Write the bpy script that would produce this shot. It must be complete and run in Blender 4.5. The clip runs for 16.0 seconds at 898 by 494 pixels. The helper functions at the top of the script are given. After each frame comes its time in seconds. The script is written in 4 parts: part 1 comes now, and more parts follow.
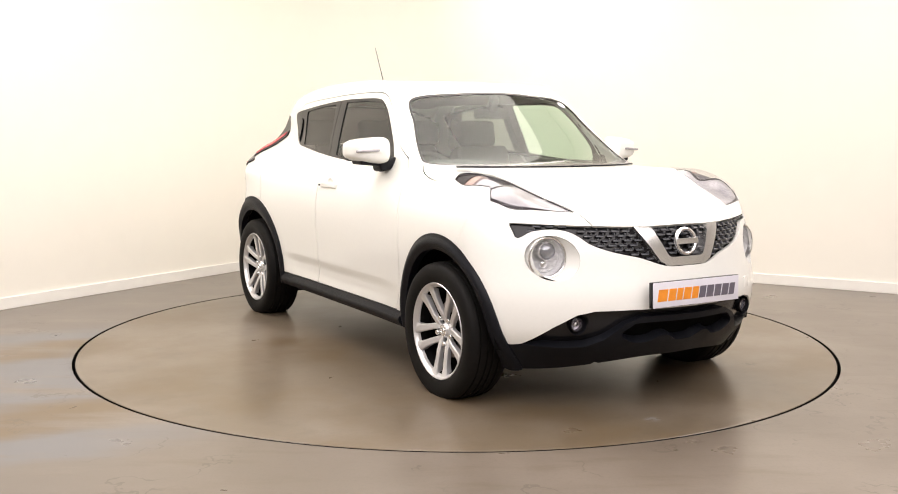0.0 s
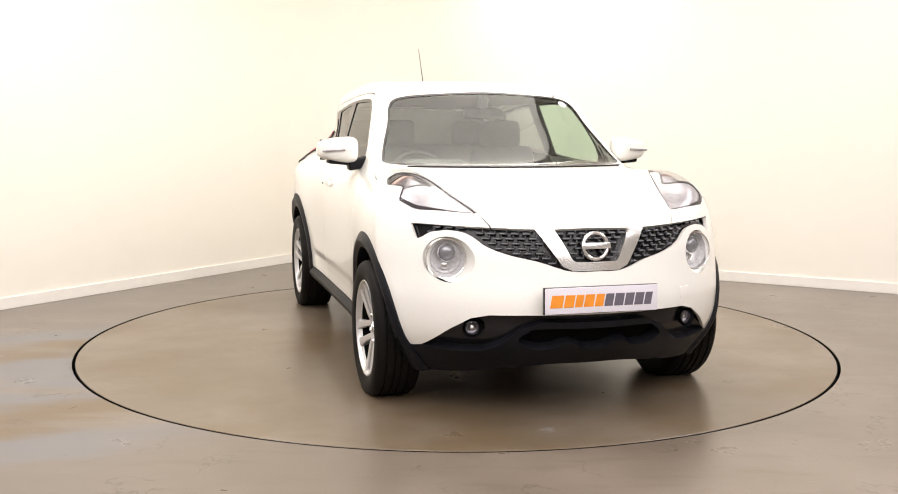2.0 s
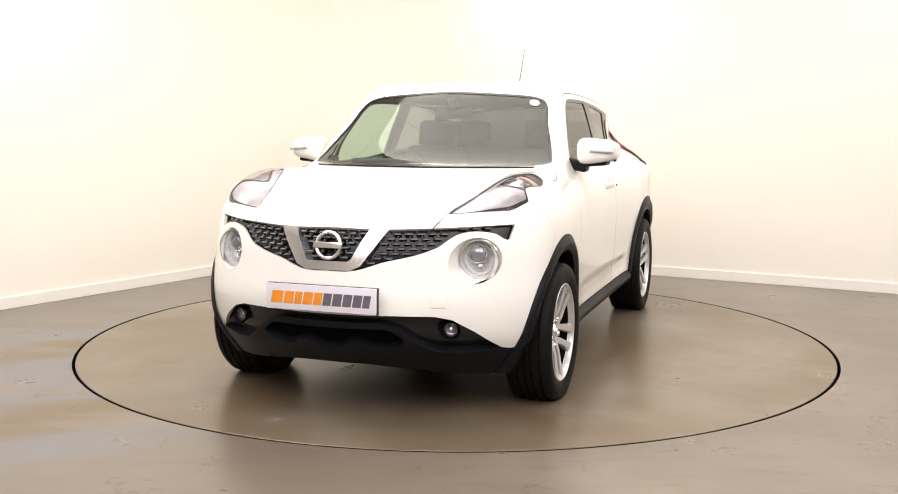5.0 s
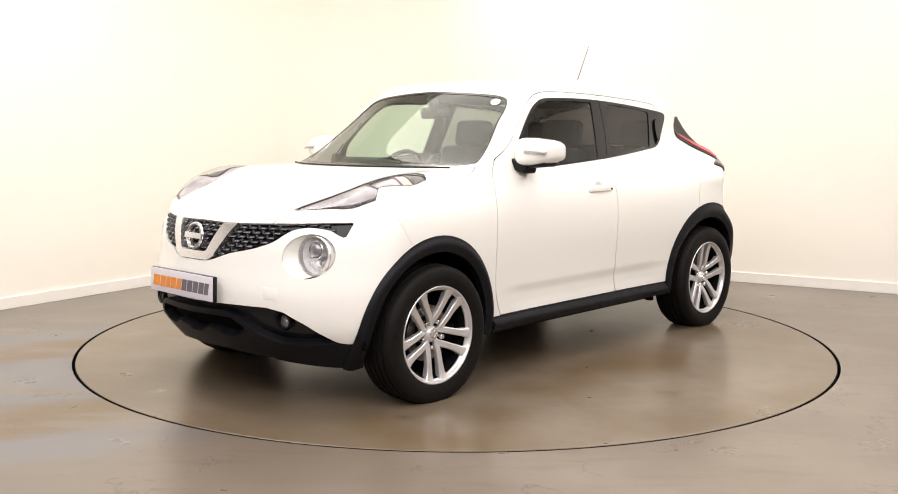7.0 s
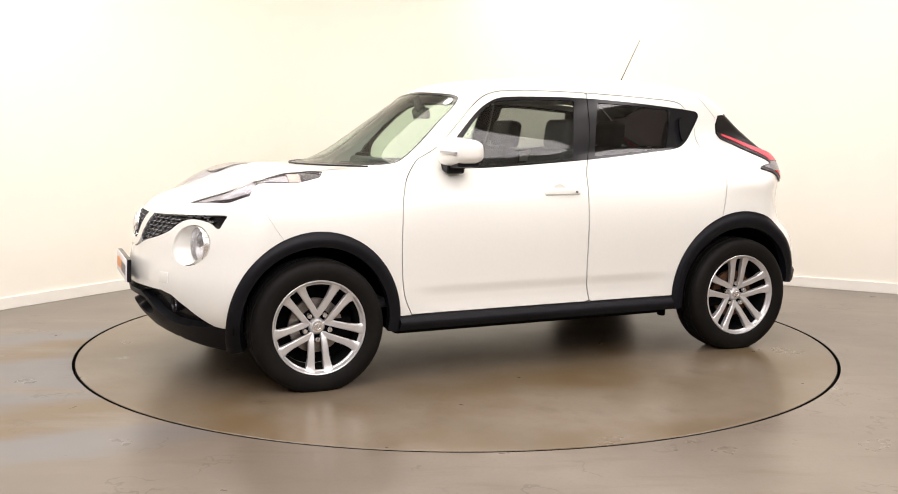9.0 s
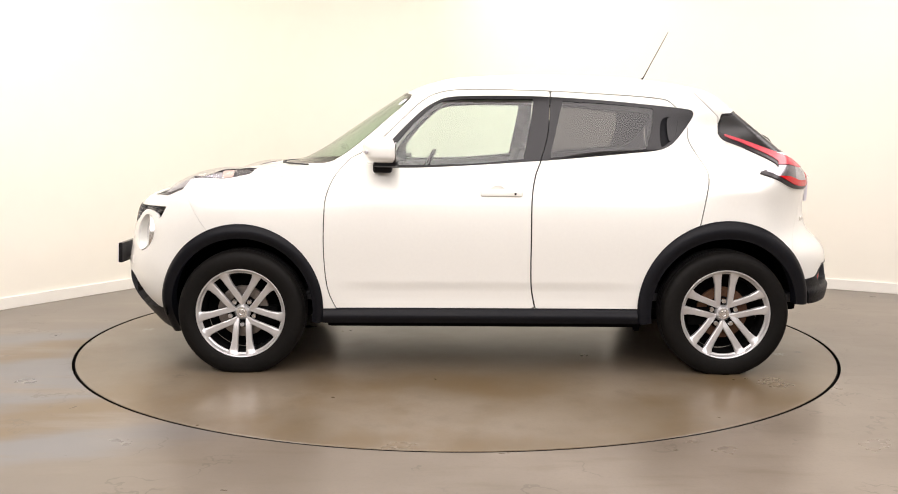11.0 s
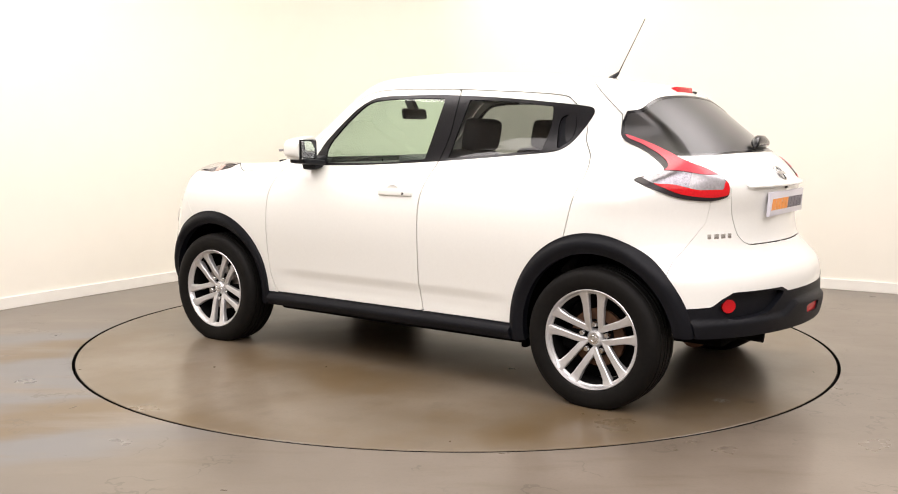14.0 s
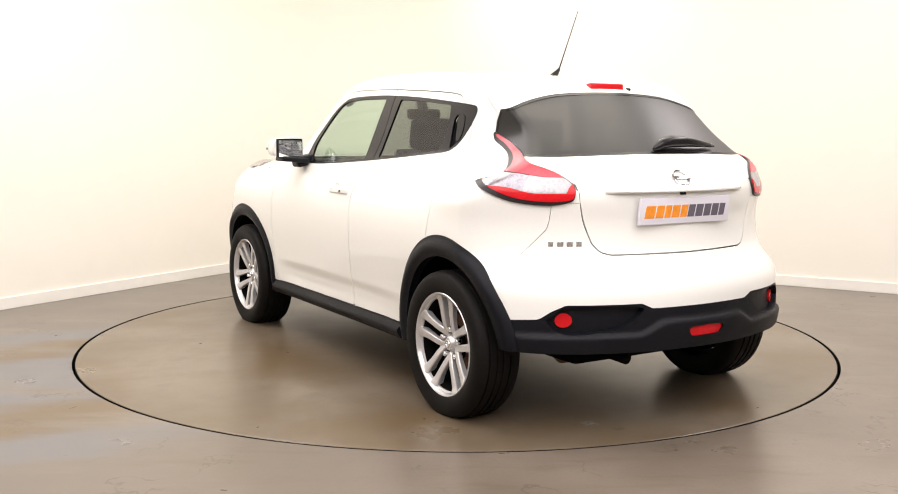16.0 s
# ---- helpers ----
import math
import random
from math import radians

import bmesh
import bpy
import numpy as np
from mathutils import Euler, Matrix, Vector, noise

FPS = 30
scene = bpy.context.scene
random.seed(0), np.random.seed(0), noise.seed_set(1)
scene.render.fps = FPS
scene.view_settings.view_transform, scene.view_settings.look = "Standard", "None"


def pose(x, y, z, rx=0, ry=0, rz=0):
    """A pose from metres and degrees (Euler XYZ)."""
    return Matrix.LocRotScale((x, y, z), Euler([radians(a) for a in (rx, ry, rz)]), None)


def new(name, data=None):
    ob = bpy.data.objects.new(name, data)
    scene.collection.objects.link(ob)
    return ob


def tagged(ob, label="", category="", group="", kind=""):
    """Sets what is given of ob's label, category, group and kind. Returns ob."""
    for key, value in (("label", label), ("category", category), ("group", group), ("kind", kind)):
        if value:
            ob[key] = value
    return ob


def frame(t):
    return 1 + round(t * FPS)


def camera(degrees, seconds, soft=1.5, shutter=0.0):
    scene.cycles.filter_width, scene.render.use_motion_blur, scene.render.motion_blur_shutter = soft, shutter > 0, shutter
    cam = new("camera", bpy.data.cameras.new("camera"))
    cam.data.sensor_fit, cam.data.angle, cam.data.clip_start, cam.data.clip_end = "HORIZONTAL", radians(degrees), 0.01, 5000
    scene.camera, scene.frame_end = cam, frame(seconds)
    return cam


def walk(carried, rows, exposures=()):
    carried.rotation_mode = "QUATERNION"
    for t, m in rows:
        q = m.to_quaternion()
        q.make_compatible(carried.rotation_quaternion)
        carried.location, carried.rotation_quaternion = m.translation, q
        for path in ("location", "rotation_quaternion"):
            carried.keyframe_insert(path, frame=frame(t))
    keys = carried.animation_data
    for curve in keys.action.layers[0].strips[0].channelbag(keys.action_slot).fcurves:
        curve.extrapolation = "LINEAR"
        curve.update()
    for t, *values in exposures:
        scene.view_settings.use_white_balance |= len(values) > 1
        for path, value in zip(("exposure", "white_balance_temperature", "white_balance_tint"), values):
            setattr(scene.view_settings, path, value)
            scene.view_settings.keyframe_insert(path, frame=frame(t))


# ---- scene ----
# the camera stands still on the floor of the photo bay
cam = camera(48.97, 16.0, soft=1.0)
STAND = pose(0, -6.0055, 1.2701, 90 - 6.7825, 0, 0.3982) @ pose(0, 0, 0, 0, 0, 0.228)
walk(cam, [(0, STAND), (16, STAND)], exposures=[(0, 0.15), (16, 0.15)])

CORNER = Vector((-1.07, 4.19, 0))
ALONG = Vector((-0.5316, -0.8470, 0)).normalized()   # the wall to the left of the corner
ACROSS = Vector((0.876, -0.482, 0)).normalized()     # the wall to the right of it
ROOM, HIGH = 12.5, 3.4
TABLE = 2.2166                                        # radius of the turntable

# light: rows of diffused panels under the ceiling, and one added tilted fill
world = bpy.data.worlds.new("world")
world.use_nodes = True
world.node_tree.nodes["Background"].inputs[0].default_value = (1.0, 0.96, 0.88, 1)
world.node_tree.nodes["Background"].inputs[1].default_value = 0.05
scene.world = world


def panel_light(x, y, sx, sy, watts, colour, drop=0.06, tilt=0.0):
    data = bpy.data.lights.new("ceiling_or_fill_panel", "AREA")
    data.shape, data.size, data.size_y, data.energy, data.color = "RECTANGLE", sx, sy, watts, colour
    ob = new("ceiling_or_fill_panel", data)
    ob.matrix_world = pose(x, y, HIGH - drop, tilt, 0, 0 if tilt else 28.8)
    return ob


WARM, COOL = (1.0, 0.935, 0.85), (1.0, 0.925, 0.925)
panel_light(0.0, 0.0, 3.6, 3.6, 130, WARM)
panel_light(0.6, 2.6, 2.6, 1.0, 45, WARM)
panel_light(-2.6, -0.6, 1.2, 3.0, 60, COOL)
panel_light(3.4, -0.4, 1.2, 3.0, 70, COOL)
# unseen tilted fill, hung lower, added to brighten the car's sides
panel_light(0.6, -4.6, 7.5, 4.0, 300, COOL, 0.52, 12)


# ---- materials ----
def material(name, colour, rough=0.5, metal=0.0, coat=0.0, spots=0.0, scale=40.0, bump=0.0, bump_scale=200.0, rough_var=0.0, specular=0.5):
    """A surface with a fine and a broad variation of its colour, of its gloss and of its relief."""
    m = bpy.data.materials.new(name)
    m.use_nodes = True
    nodes, links = m.node_tree.nodes, m.node_tree.links
    b = nodes["Principled BSDF"]
    b.inputs["Base Color"].default_value = (*colour, 1)
    b.inputs["Roughness"].default_value, b.inputs["Metallic"].default_value = rough, metal
    b.inputs["Coat Weight"].default_value, b.inputs["Coat Roughness"].default_value = coat, 0.04
    b.inputs["Specular IOR Level"].default_value = specular
    where = nodes.new("ShaderNodeTexCoord").outputs["Object"]
    if spots:
        fine, broad, mix = nodes.new("ShaderNodeTexNoise"), nodes.new("ShaderNodeTexNoise"), nodes.new("ShaderNodeMix")
        fine.inputs["Scale"].default_value, fine.inputs["Detail"].default_value = scale, 6
        broad.inputs["Scale"].default_value = scale / 14
        both = nodes.new("ShaderNodeMath")
        both.operation = "MULTIPLY"
        for n in (fine, broad):
            links.new(where, n.inputs["Vector"])
        links.new(fine.outputs["Fac"], both.inputs[0])
        links.new(broad.outputs["Fac"], both.inputs[1])
        spread = nodes.new("ShaderNodeMapRange")
        spread.inputs["From Min"].default_value, spread.inputs["From Max"].default_value = 0.1, 0.42
        links.new(both.outputs[0], spread.inputs["Value"])
        mix.data_type = "RGBA"
        mix.inputs["A"].default_value = (*[c * (1 - spots) for c in colour], 1)
        mix.inputs["B"].default_value = (*[min(1, c * (1 + spots)) for c in colour], 1)
        links.new(spread.outputs[0], mix.inputs["Factor"])
        links.new(mix.outputs["Result"], b.inputs["Base Color"])
        if rough_var:
            r = nodes.new("ShaderNodeMapRange")
            r.inputs["To Min"].default_value, r.inputs["To Max"].default_value = max(0, rough - rough_var), rough + rough_var
            links.new(broad.outputs["Fac"], r.inputs["Value"])
            links.new(r.outputs[0], b.inputs["Roughness"])
    if bump:
        n, k = nodes.new("ShaderNodeTexNoise"), nodes.new("ShaderNodeBump")
        n.inputs["Scale"].default_value, n.inputs["Detail"].default_value = bump_scale, 4
        k.inputs["Strength"].default_value, k.inputs["Distance"].default_value = bump, 0.002
        links.new(where, n.inputs["Vector"])
        links.new(n.outputs["Fac"], k.inputs["Height"])
        links.new(k.outputs["Normal"], b.inputs["Normal"])
    return m


def glass(name, tint, rough=0.0, gloss=0.055, peak=0.9):
    """A thin tinted pane: what lies behind shows through it, and it mirrors more at a slant."""
    m = bpy.data.materials.new(name)
    m.use_nodes = True
    nodes, links = m.node_tree.nodes, m.node_tree.links
    nodes.remove(nodes["Principled BSDF"])
    clear, shine, mix, slant, power, gain = (nodes.new("ShaderNode" + k) for k in ("BsdfTransparent", "BsdfGlossy", "MixShader", "LayerWeight", "Math", "Math"))
    clear.inputs["Color"].default_value = (*tint, 1)
    shine.inputs["Roughness"].default_value = rough
    slant.inputs["Blend"].default_value = 0.5
    power.operation, gain.operation = "POWER", "MULTIPLY_ADD"
    power.inputs[1].default_value = 5.0
    gain.inputs[1].default_value, gain.inputs[2].default_value = peak - gloss, gloss
    links.new(slant.outputs["Facing"], power.inputs[0])
    links.new(power.outputs[0], gain.inputs[0])
    links.new(gain.outputs[0], mix.inputs[0])
    links.new(clear.outputs[0], mix.inputs[1])
    links.new(shine.outputs[0], mix.inputs[2])
    links.new(mix.outputs[0], nodes["Material Output"].inputs["Surface"])
    return m


def floor_material(name, turning):
    """Worn sealed concrete: grey-brown, glossy, with pale and rusty wet-looking streaks."""
    m = material(name, (0.30, 0.265, 0.225), rough=0.26)
    nodes, links = m.node_tree.nodes, m.node_tree.links
    b = nodes["Principled BSDF"]
    where = nodes.new("ShaderNodeTexCoord").outputs["Object"]
    stretch = nodes.new("ShaderNodeMapping")
    stretch.inputs["Rotation"].default_value = (0, 0, radians(-14))
    stretch.inputs["Scale"].default_value = (0.35, 1.5, 1) if not turning else (0.8, 0.9, 1)
    links.new(where, stretch.inputs["Vector"])

    def cloud(scale, detail, source):
        n = nodes.new("ShaderNodeTexNoise")
        n.inputs["Scale"].default_value, n.inputs["Detail"].default_value, n.inputs["Roughness"].default_value = scale, detail, 0.6
        links.new(source, n.inputs["Vector"])
        return n.outputs["Fac"]

    def steps(value, a, b2):
        n = nodes.new("ShaderNodeMapRange")
        n.interpolation_type = "SMOOTHSTEP"
        n.inputs["From Min"].default_value, n.inputs["From Max"].default_value = a, b2
        links.new(value, n.inputs["Value"])
        return n.outputs[0]

    def times(a, c):
        n = nodes.new("ShaderNodeMath")
        n.operation = "MULTIPLY"
        links.new(a, n.inputs[0])
        if isinstance(c, float):
            n.inputs[1].default_value = c
        else:
            links.new(c, n.inputs[1])
        return n.outputs[0]

    def blend(factor, a, colour):
        n = nodes.new("ShaderNodeMix")
        n.data_type = "RGBA"
        links.new(factor, n.inputs["Factor"])
        if isinstance(a, tuple):
            n.inputs["A"].default_value = (*a, 1)
        else:
            links.new(a, n.inputs["A"])
        n.inputs["B"].default_value = (*colour, 1)
        return n.outputs["Result"]

    streaks, blots, grain = cloud(1.6, 5, stretch.outputs[0]), cloud(0.9, 4, where), cloud(60, 5, where)
    pair = ((0.136, 0.105, 0.070), (0.192, 0.158, 0.121)) if turning else ((0.140, 0.114, 0.089), (0.192, 0.160, 0.130))
    colour = blend(steps(blots, 0.35, 0.7), *pair)
    colour = blend(times(steps(cloud(7, 8, stretch.outputs[0]), 0.50, 0.72), 0.45), colour, (0.100, 0.078, 0.052))
    colour = blend(times(steps(grain, 0.45, 0.75), 0.22), colour, (0.085, 0.07, 0.056))
    if turning:
        colour = blend(times(steps(streaks, 0.42, 0.68), 0.7), colour, (0.112, 0.072, 0.030))
        for spot, wide, c in (((0.40, 1.98, 0), 0.035, (0.03, 0.025, 0.02)), ((0.46, 1.86, 0), 0.05, (0.3, 0.29, 0.28)), ((1.02, -1.43, 0), 0.06, (0.07, 0.05, 0.03)), ((-0.16, -1.95, 0), 0.05, (0.25, 0.24, 0.23))):
            gap = nodes.new("ShaderNodeVectorMath")
            gap.operation = "DISTANCE"
            gap.inputs[1].default_value = spot
            links.new(where, gap.inputs[0])
            colour = blend(times(times(steps(gap.outputs["Value"], wide, wide * 0.3), steps(cloud(38, 4, where), 0.42, 0.56)), 0.8), colour, c)
    else:
        # the worn patch beside the table: pale grey scuffs between rusty bands that run aslant
        apart = nodes.new("ShaderNodeSeparateXYZ")
        links.new(where, apart.inputs[0])
        aslant = nodes.new("ShaderNodeMath")
        aslant.operation = "MULTIPLY_ADD"
        aslant.inputs[1].default_value = -0.55
        links.new(apart.outputs["X"], aslant.inputs[0])
        links.new(apart.outputs["Y"], aslant.inputs[2])
        waver = nodes.new("ShaderNodeMath")
        waver.operation = "MULTIPLY_ADD"
        waver.inputs[1].default_value = 0.75
        links.new(cloud(1.7, 6, stretch.outputs[0]), waver.inputs[0])
        links.new(aslant.outputs[0], waver.inputs[2])
        span = nodes.new("ShaderNodeMapRange")
        span.inputs["From Min"].default_value, span.inputs["From Max"].default_value = -1.625, 2.375
        links.new(waver.outputs[0], span.inputs["Value"])
        ramp = nodes.new("ShaderNodeValToRGB")
        plain, rusty, pale = (0.135, 0.113, 0.092), (0.122, 0.080, 0.037), (0.136, 0.135, 0.142)
        stops = ((0.10, plain), (0.15, pale), (0.22, pale), (0.26, rusty), (0.33, rusty), (0.40, pale), (0.62, pale), (0.67, rusty), (0.74, rusty), (0.79, pale), (0.84, pale), (0.90, plain))
        for i, (at, c) in enumerate(stops):
            e = ramp.color_ramp.elements[i] if i < 2 else ramp.color_ramp.elements.new(at)
            e.position, e.color = at, (*c, 1)
        links.new(span.outputs[0], ramp.inputs["Fac"])
        patchy = times(steps(apart.outputs["X"], -0.55, -1.75), steps(cloud(2.6, 9, stretch.outputs[0]), 0.34, 0.54))
        worn = nodes.new("ShaderNodeMix")
        worn.data_type = "RGBA"
        links.new(times(patchy, 0.95), worn.inputs["Factor"])
        links.new(colour, worn.inputs["A"])
        links.new(ramp.outputs["Color"], worn.inputs["B"])
        colour = worn.outputs["Result"]
        # hairline cracks
        ridge = nodes.new("ShaderNodeMath")
        ridge.operation = "COMPARE"
        ridge.inputs[1].default_value, ridge.inputs[2].default_value = 0.5, 0.004
        links.new(cloud(1.1, 5, where), ridge.inputs[0])
        colour = blend(times(times(ridge.outputs[0], steps(cloud(3, 2, where), 0.45, 0.6)), 0.5), colour, (0.06, 0.048, 0.036))
    links.new(colour, b.inputs["Base Color"])
    r = nodes.new("ShaderNodeMapRange")
    r.inputs["To Min"].default_value, r.inputs["To Max"].default_value = 0.24, 0.34
    b.inputs["Specular IOR Level"].default_value = 0.5
    links.new(cloud(2.2, 5, where), r.inputs["Value"])
    links.new(r.outputs[0], b.inputs["Roughness"])
    return m


PAINT = material("white_paint", (0.87, 0.875, 0.835), rough=0.34, coat=1.0, spots=0.012, scale=900)
BLACK = material("grained_black_plastic", (0.0055, 0.0062, 0.009), rough=0.46, specular=0.2, spots=0.2, scale=60, bump=0.25, bump_scale=700, rough_var=0.08)
GLOSS = material("gloss_black_trim", (0.009, 0.009, 0.011), rough=0.2, specular=0.4, spots=0.1, scale=30)
# for dark parts, and for shade painted inside the wheels
DARK = material("dark_underside_and_shade", (0.004, 0.004, 0.004), rough=0.85, specular=0.05, spots=0.3, scale=30)
RUBBER = material("tyre_rubber", (0.006, 0.0055, 0.005), rough=0.6, specular=0.15, spots=0.3, scale=50, bump=0.2, bump_scale=300)
ALLOY = material("silver_alloy", (0.66, 0.66, 0.665), rough=0.30, metal=0.6, coat=0.4, spots=0.05, scale=120)
CHROME = material("chrome", (0.82, 0.83, 0.84), rough=0.06, metal=1.0, spots=0.03, scale=60)
# darker copy of the chrome: grey edge shading of a badge as base colour
SHADED_CHROME = material("shaded_chrome", (0.50, 0.50, 0.52), rough=0.14, metal=1.0, spots=0.05, scale=60)
SATIN = material("satin_chrome", (0.86, 0.86, 0.86), rough=0.22, metal=0.9, coat=0.5, spots=0.03, scale=90)
STEEL = material("brake_steel", (0.30, 0.27, 0.25), rough=0.4, metal=1.0, spots=0.3, scale=60)
RUST = material("rusty_steel", (0.13, 0.065, 0.035), rough=0.7, metal=0.4, spots=0.4, scale=40)
CLOTH = material("dark_seat_cloth", (0.030, 0.031, 0.036), rough=0.85, spots=0.25, scale=250, bump=0.4, bump_scale=900)
CABIN = material("grey_cabin_plastic", (0.045, 0.047, 0.052), rough=0.6, spots=0.2, scale=80, bump=0.2, bump_scale=600)
LINING = material("pale_headlining", (0.42, 0.41, 0.39), rough=0.9, spots=0.06, scale=200)
SCREEN = glass("clear_green_glass", (0.70, 0.83, 0.72), gloss=0.07)
SIDE = glass("green_side_glass", (0.80, 0.89, 0.83), gloss=0.085)
HATCH = glass("dark_smoked_glass", (0.06, 0.052, 0.056), rough=0.30, gloss=0.07)
BOWL = material("bright_reflector", (0.90, 0.90, 0.91), rough=0.2, metal=0.2, spots=0.3, scale=80)
PRIVACY = glass("smoked_glass", (0.30, 0.30, 0.30), gloss=0.065)
LENS = glass("clear_lens", (0.94, 0.94, 0.95), gloss=0.02, peak=0.25)
RED = material("red_lens", (0.60, 0.008, 0.014), rough=0.2, coat=0.2, specular=0.3, spots=0.12, scale=120)
PINK = material("pale_red_lens", (0.58, 0.075, 0.10), rough=0.25, coat=0.2, specular=0.3, spots=0.15, scale=100)
WHITE_LENS = material("ribbed_clear_lens", (0.42, 0.41, 0.43), rough=0.25, metal=0.4, coat=0.2, spots=0.25, scale=90)
DRL = material("running_lamp_lens", (0.42, 0.405, 0.43), rough=0.3, metal=0.3, coat=0.15, spots=0.45, scale=110)
SMOKE = material("dark_lens_rim", (0.025, 0.020, 0.023), rough=0.3, specular=0.3, spots=0.1, scale=40)
REFLECTOR = material("lamp_reflector", (0.30, 0.29, 0.32), rough=0.25, metal=0.85, spots=0.25, scale=70)
AMBER = material("peach_indicator_lens", (0.46, 0.33, 0.29), rough=0.25, coat=0.2, spots=0.1, scale=90)
PLATE = material("white_plate", (0.74, 0.73, 0.80), rough=0.32, coat=0.5, spots=0.02, scale=200)
ORANGE = material("orange_print", (0.86, 0.30, 0.03), rough=0.4, spots=0.15, scale=30)
GREY_INK = material("grey_print", (0.13, 0.12, 0.15), rough=0.4, spots=0.15, scale=30)
WALL = material("cream_wall_paint", (0.82, 0.79, 0.72), rough=0.75, spots=0.012, scale=6, bump=0.06, bump_scale=90)
SKIRTING = material("white_skirting_paint", (0.82, 0.80, 0.76), rough=0.45, spots=0.03, scale=12)
CEILING = material("white_ceiling", (0.82, 0.81, 0.78), rough=0.9, spots=0.02, scale=8)
FLOOR, DISC = floor_material("sealed_concrete", False), floor_material("sealed_concrete_disc", True)
# near-black: the shade in the gap round the table, put into the colour
GAP_SHADE = material("gap_shade", (0.005, 0.0045, 0.004), rough=0.8, specular=0.1, spots=0.3, scale=30)


# ---- building ----
def mesh_of(name, verts, faces, mat, smooth=True, normals=None):
    me = bpy.data.meshes.new(name)
    me.from_pydata([tuple(map(float, v)) for v in verts], [], [tuple(map(int, f)) for f in faces])
    me.materials.append(mat)
    me.polygons.foreach_set("use_smooth", [smooth] * len(me.polygons))
    if normals is not None:
        me.normals_split_custom_set_from_vertices([tuple(map(float, n)) for n in normals])
    me.update()
    return me


def part(name, bm, mat, parent, label="", smooth=True, angle=35):
    """Links a bmesh as one mesh object under a thing or a part."""
    me = bpy.data.meshes.new(name)
    for e in bm.edges:
        e.smooth = len(e.link_faces) != 2 or e.calc_face_angle(0) < radians(angle)
    bm.to_mesh(me)
    bm.free()
    me.materials.append(mat)
    me.polygons.foreach_set("use_smooth", [smooth] * len(me.polygons))
    ob = new(name, me)
    ob.parent = parent
    return tagged(ob, label) if label else ob


def box(size, m=Matrix(), bevel=0.0, segments=2, bm=None):
    bm = bm or bmesh.new()
    made = bmesh.ops.create_cube(bm, size=1, matrix=m @ Matrix.Diagonal((*size, 1)))["verts"]
    if bevel:
        edges = list({e for v in made for e in v.link_edges})
        bmesh.ops.bevel(bm, geom=edges, offset=bevel, segments=segments, profile=0.6, affect="EDGES")
    return bm


def lathe(profile, m=Matrix(), steps=64, bm=None, close=False):
    """Turns a line of (radius, height) round its z axis."""
    bm = bm or bmesh.new()
    rings = []
    for r, h in profile:
        rings.append([bm.verts.new(m @ Vector((r * math.cos(2 * math.pi * i / steps), r * math.sin(2 * math.pi * i / steps), h))) for i in range(steps)])
    for a, b in zip(rings, rings[1:]):
        for i in range(steps):
            bm.faces.new((a[i], a[(i + 1) % steps], b[(i + 1) % steps], b[i]))
    if close:
        bm.faces.new(rings[0][::-1])
        bm.faces.new(rings[-1])
    bmesh.ops.recalc_face_normals(bm, faces=bm.faces)
    return bm


def tube(points, radius, steps=10, bm=None):
    """A round rod along points; radius is one number or one for each point."""
    bm = bm or bmesh.new()
    pts = [Vector(p) for p in points]
    radii = radius if isinstance(radius, (list, tuple)) else [radius] * len(pts)
    rings = []
    for i, p in enumerate(pts):
        way = (pts[min(i + 1, len(pts) - 1)] - pts[max(i - 1, 0)]).normalized()
        turn = way.to_track_quat("Z", "Y").to_matrix()
        rings.append([bm.verts.new(p + turn @ Vector((math.cos(a) * radii[i], math.sin(a) * radii[i], 0))) for a in (2 * math.pi * k / steps for k in range(steps))])
    for a, b in zip(rings, rings[1:]):
        for i in range(steps):
            bm.faces.new((a[i], a[(i + 1) % steps], b[(i + 1) % steps], b[i]))
    bm.faces.new(rings[0][::-1])
    bm.faces.new(rings[-1])
    return bm


# ---- the bay ----
def wall(name, a, b, inward):
    """A wall of 0.15 m from a to b with its inner face on the line, and its skirting."""
    way = (b - a).normalized()
    turn = math.degrees(math.atan2(way.y, way.x))
    mid = (a + b) / 2
    c = mid - inward * 0.075
    ob = part(name, box(((b - a).length, 0.15, HIGH), pose(c.x, c.y, HIGH / 2, 0, 0, turn)), WALL, None, smooth=False)
    tagged(ob, "plain cream painted wall of the photo bay", "wall", kind="structure")
    c = mid + inward * 0.008
    ob = part("baseboard", box(((b - a).length, 0.016, 0.085), pose(c.x, c.y, 0.0425, 0, 0, turn), 0.004), SKIRTING, None, smooth=False)
    tagged(ob, "low white painted skirting along the wall", "skirting board", kind="structure")


P1, P2 = CORNER, CORNER + ALONG * ROOM
P3, P4 = CORNER + ALONG * ROOM + ACROSS * ROOM, CORNER + ACROSS * ROOM
CENTRE = (P1 + P3) / 2
COVE = 1.1                                            # radius of the rounded corner
angle = math.acos(max(-1, min(1, ALONG.dot(ACROSS))))
TANGENT = COVE / math.tan(angle / 2)
for name, a, b in (("wall_west", P1 + ALONG * TANGENT, P2), ("wall_north", P4, P1 + ACROSS * TANGENT), ("wall_east", P3, P4), ("wall_south", P2, P3)):
    across = Vector((-(b - a).y, (b - a).x, 0)).normalized()
    wall(name, a, b, across if across.dot(CENTRE - a) > 0 else -across)


